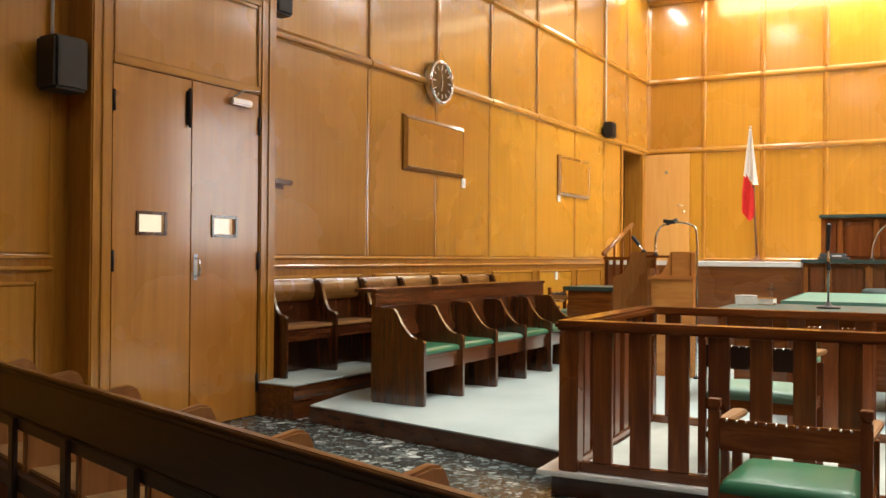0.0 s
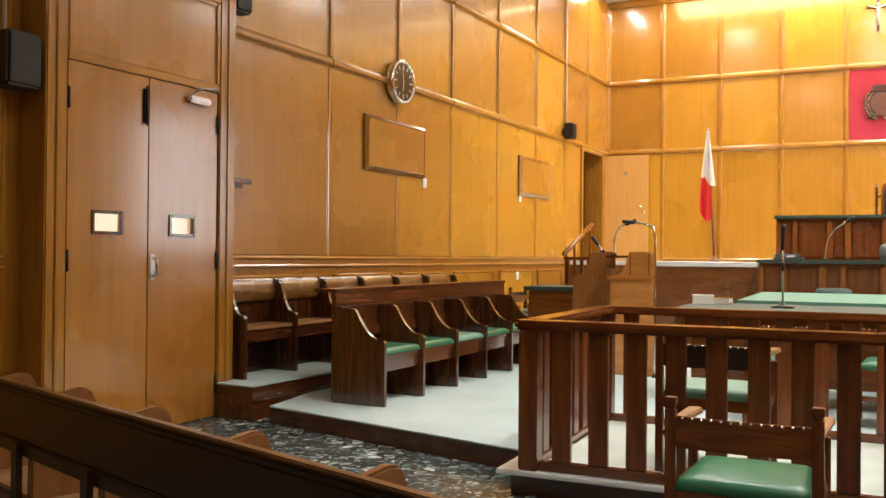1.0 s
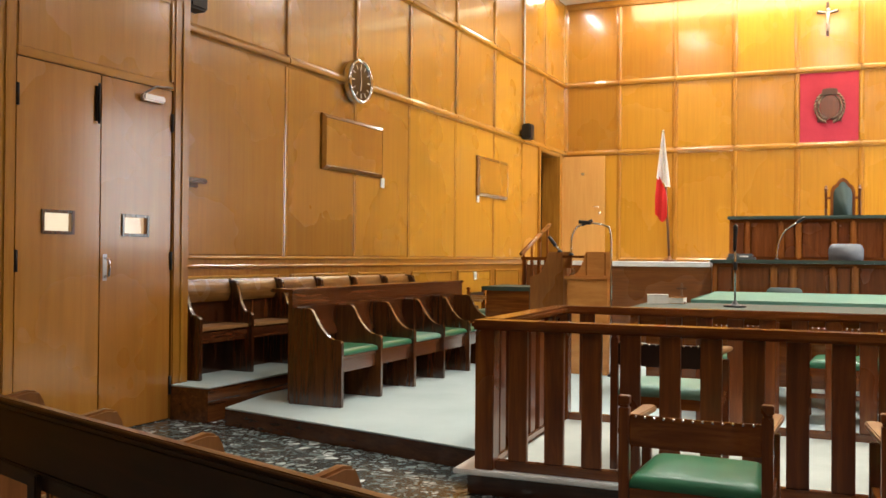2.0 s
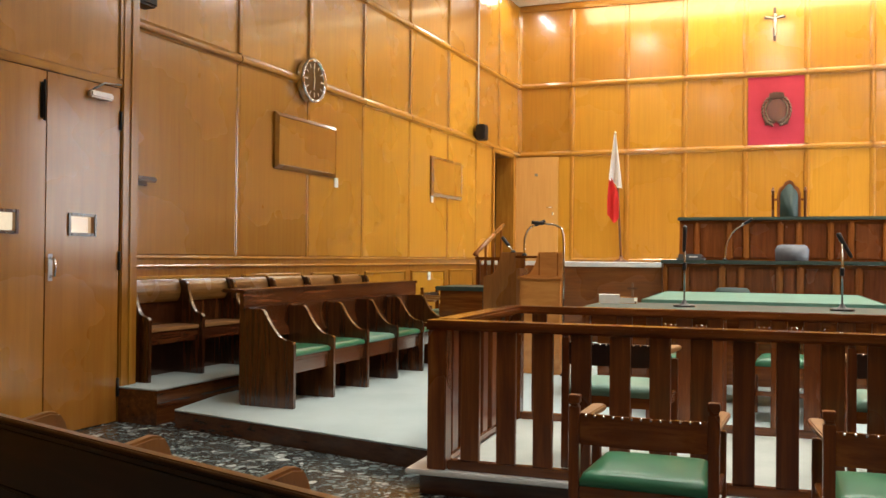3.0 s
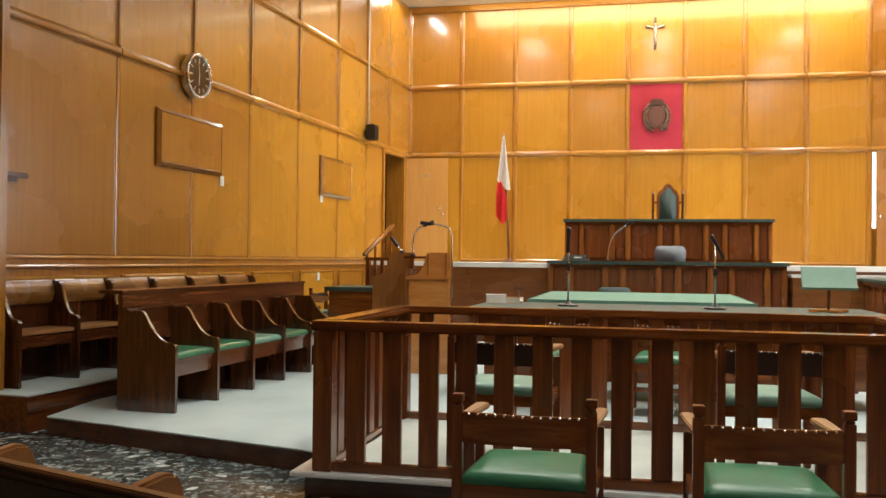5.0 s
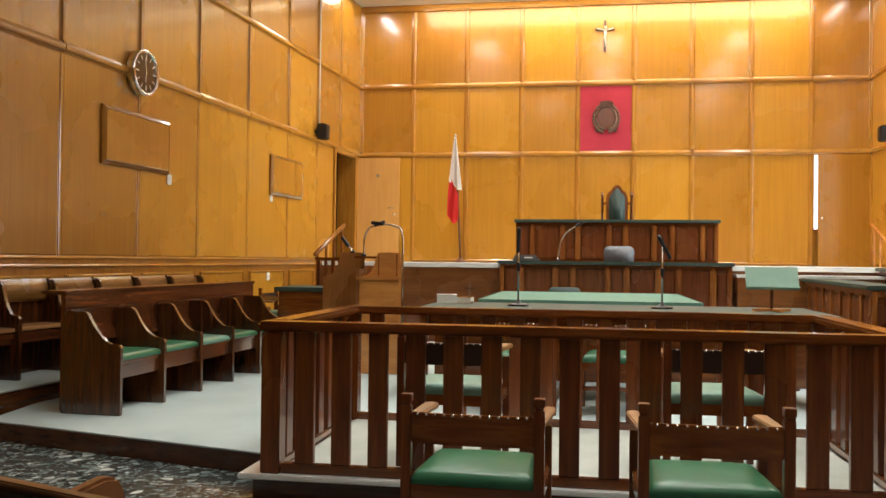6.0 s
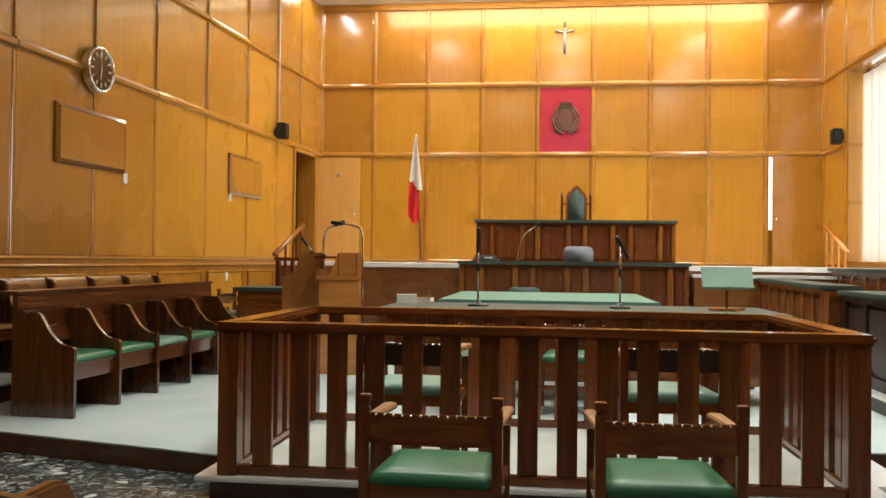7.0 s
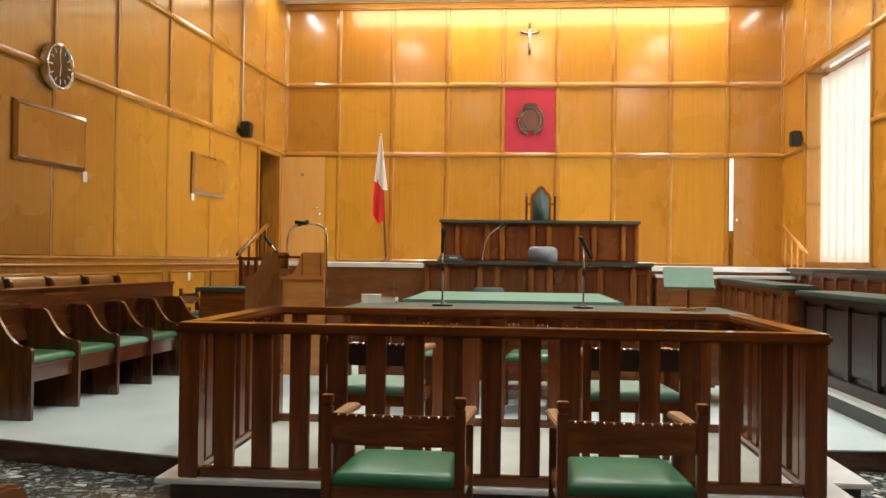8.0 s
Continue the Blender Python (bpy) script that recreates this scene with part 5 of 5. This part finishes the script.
loudspeaker(on_left(14.42, 3.475), "small black wall loudspeaker below a cable", 0.16, 0.22, 0.26)
cable(on_left(14.43, 3.62, 0.022), 2.58)
loudspeaker(pose(XR, 15.64, 3.51, 0, 0, 180), "small black wall loudspeaker beside the window", 0.16, 0.22, 0.26)
cable(pose(XR, 14.25, 4.70, 0, 0, 180), 1.5)
loudspeaker(on_left(4.11, 2.62), "large black wall loudspeaker beside the doors", 0.22, 0.26, 0.36)
cable(on_left(4.12, 2.81), 3.4)
loudspeaker(on_left(6.28, 3.60), "black wall loudspeaker above the jury seats", 0.16, 0.22, 0.26)

clk = thing("wall_clock", on_left(9.10, 3.365, 0.045) @ Matrix.Scale(0.93, 4), "round wall clock with a black dial and chrome rim", "clock")
TURN = Matrix.Rotation(radians(90), 4, "Y")
bm = bmesh.new()
lathe(bm, [(0.262, -0.03), (0.27, 0.0), (0.275, 0.065), (0.262, 0.09), (0.245, 0.088), (0.235, 0.07)], 48, TURN)
part("rim", bm, M_CHROME, clk, "chrome rim", 0, True)
bm = bmesh.new()
lathe(bm, [(0.238, 0.05), (0.238, 0.0715), (0.0, 0.072)], 48, TURN)
part("dial", bm, M_DIAL, clk, "black dial")
for k in range(12):
    a = radians(30 * k)
    bm = bmesh.new()
    big = k % 3 == 0
    box(bm, 0.0725, -0.009 if big else -0.006, 0.15 if big else 0.16, 0.076, 0.009 if big else 0.006, 0.21, Matrix.Rotation(a, 4, "X"))
    part("hour_mark", bm, M_STEEL, clk, "", 0.001, False, 1)
for a, ln_, w in ((188, 0.12, 0.012), (352, 0.17, 0.008)):
    bm = bmesh.new()
    box(bm, 0.077, -w / 2, -0.02, 0.080, w / 2, ln_, Matrix.Rotation(radians(-a), 4, "X"))
    part("clock_hand", bm, M_SILVER, clk, "", 0.001, False, 1)


def notice_board(u0, u1, z0, z1, label):
    n = thing("notice_board", on_left((u0 + u1) / 2, (z0 + z1) / 2, 0.013), label, "board", "wall boards")
    hw, hh, e, d = (u1 - u0) / 2 * K, (z1 - z0) / 2, 0.045, 0.055
    boxpart("field", (0.0, -hw + e + 0.002, -hh + e + 0.002, d - 0.006, hw - e - 0.002, hh - e - 0.002), M_PANEL, n, "", 0.003)
    corners = [(-hw, -hh), (hw, -hh), (hw, hh), (-hw, hh)]
    inner = [(-hw + e, -hh + e), (hw - e, -hh + e), (hw - e, hh - e), (-hw + e, hh - e)]
    for k in range(4):
        bm = bmesh.new()
        (a0, b0), (a1, b1), (c0, d0), (c1, d1) = corners[k], corners[(k + 1) % 4], inner[k], inner[(k + 1) % 4]
        lo = [bm.verts.new(q) for q in ((0, a0, b0), (0, a1, b1), (0, c1, d1), (0, c0, d0))]
        hi = [bm.verts.new(q) for q in ((0.025, a0, b0), (0.025, a1, b1), (d, c1, d1), (d, c0, d0))]
        bm.faces.new(lo[::-1])
        bm.faces.new(hi)
        for i in range(4):
            bm.faces.new((lo[i], lo[(i + 1) % 4], hi[(i + 1) % 4], hi[i]))
        bmesh.ops.recalc_face_normals(bm, faces=bm.faces)
        part("bevelled_edge", bm, M_EDGE, n, "darker bevelled oak edge", 0.004, False, 1)


notice_board(8.43, 9.73, 2.30, 2.915, "framed oak board mounted on the wall panels")
notice_board(12.57, 13.77, 2.28, 2.89, "framed oak board mounted further along the wall")
for u, z in ((9.77, 2.25), (12.64, 2.24), (12.56, 1.07)):
    sw = thing("light_switch", on_left(u, z, 0.013), "small white plastic wall switch", "switch", "wall switches")
    boxpart("plate", (0, -0.045, -0.06, 0.012, 0.045, 0.06), M_SWITCH, sw, "", 0.004)
    boxpart("rocker", (0.0125, -0.014, -0.022, 0.018, 0.014, 0.022), M_SWITCH, sw, "", 0.002)
shf = thing("wall_shelf", on_left(6.42, 2.0, 0.013), "small dark wooden wall shelf", "shelf")
boxpart("board", (0.0, -0.28, -0.022, 0.12, 0.085, 0.026), M_BENCH_Y, shf, "", 0.012)
boxpart("batten", (0.0, -0.26, -0.05, 0.03, 0.06, -0.0225), M_BENCH_Y, shf, "", 0.006)


# ---- public benches by the camera ----
PEW = Matrix.Translation((-1.10, 1.705, 0)) @ Matrix.Rotation(math.atan2(-0.905, 2.587), 4, "Z")


def public_bench(m, count, pitch):
    b = thing("public_bench", m, "walnut public bench with a shade-darkened open back and curved dividers", "bench", "public benches")
    x1 = 1.66
    x0 = x1 - count * pitch
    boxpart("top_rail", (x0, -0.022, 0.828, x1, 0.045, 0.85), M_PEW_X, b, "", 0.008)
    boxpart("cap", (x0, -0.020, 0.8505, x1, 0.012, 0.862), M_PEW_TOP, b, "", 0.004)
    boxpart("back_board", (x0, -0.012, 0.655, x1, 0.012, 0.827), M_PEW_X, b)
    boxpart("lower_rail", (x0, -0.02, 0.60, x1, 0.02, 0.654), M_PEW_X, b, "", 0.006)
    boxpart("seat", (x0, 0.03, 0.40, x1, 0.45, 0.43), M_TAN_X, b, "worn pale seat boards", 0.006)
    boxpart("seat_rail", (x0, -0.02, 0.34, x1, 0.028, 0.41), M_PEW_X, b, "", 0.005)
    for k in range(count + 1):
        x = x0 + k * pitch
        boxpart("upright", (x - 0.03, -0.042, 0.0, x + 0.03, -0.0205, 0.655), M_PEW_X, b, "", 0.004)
        bm = bmesh.new()
        prism(bm, [(0.013, 0.0), (0.46, 0.0), (0.46, 0.55), (0.40, 0.575), (0.33, 0.63), (0.28, 0.71), (0.255, 0.79), (0.235, 0.825), (0.20, 0.832), (0.013, 0.80)], x - 0.02, x + 0.02, "x")
        part("divider", bm, M_DIVIDER, b, "", 0.008)
    return b


# Near-black back and rails hold the shade; paler cap and dividers hold the light.
M_PEW_X = wood("shaded_walnut_rail", (0.008, 0.0035, 0.0018), (0.015, 0.0063, 0.003), (0.028, 0.011, 0.0045), 0.36, (0.9, 13, 13), 0.15, 0.2)
M_PEW_TOP = wood("lit_walnut_cap", (0.10, 0.045, 0.014), (0.16, 0.075, 0.024), (0.22, 0.105, 0.035), 0.3, (0.9, 9, 9), 0.12, 0.3)
M_DIVIDER = wood("lit_walnut_divider", (0.17, 0.065, 0.018), (0.25, 0.105, 0.03), (0.33, 0.15, 0.045), 0.3, (8, 8, 0.7), 0.12, 0.3)
M_TAN_X = wood("worn_beech_seat", (0.12, 0.058, 0.022), (0.19, 0.097, 0.036), (0.26, 0.145, 0.055), 0.4, (1.0, 8, 8), 0.12, 0.1)
public_bench(PEW, 9, 0.589)
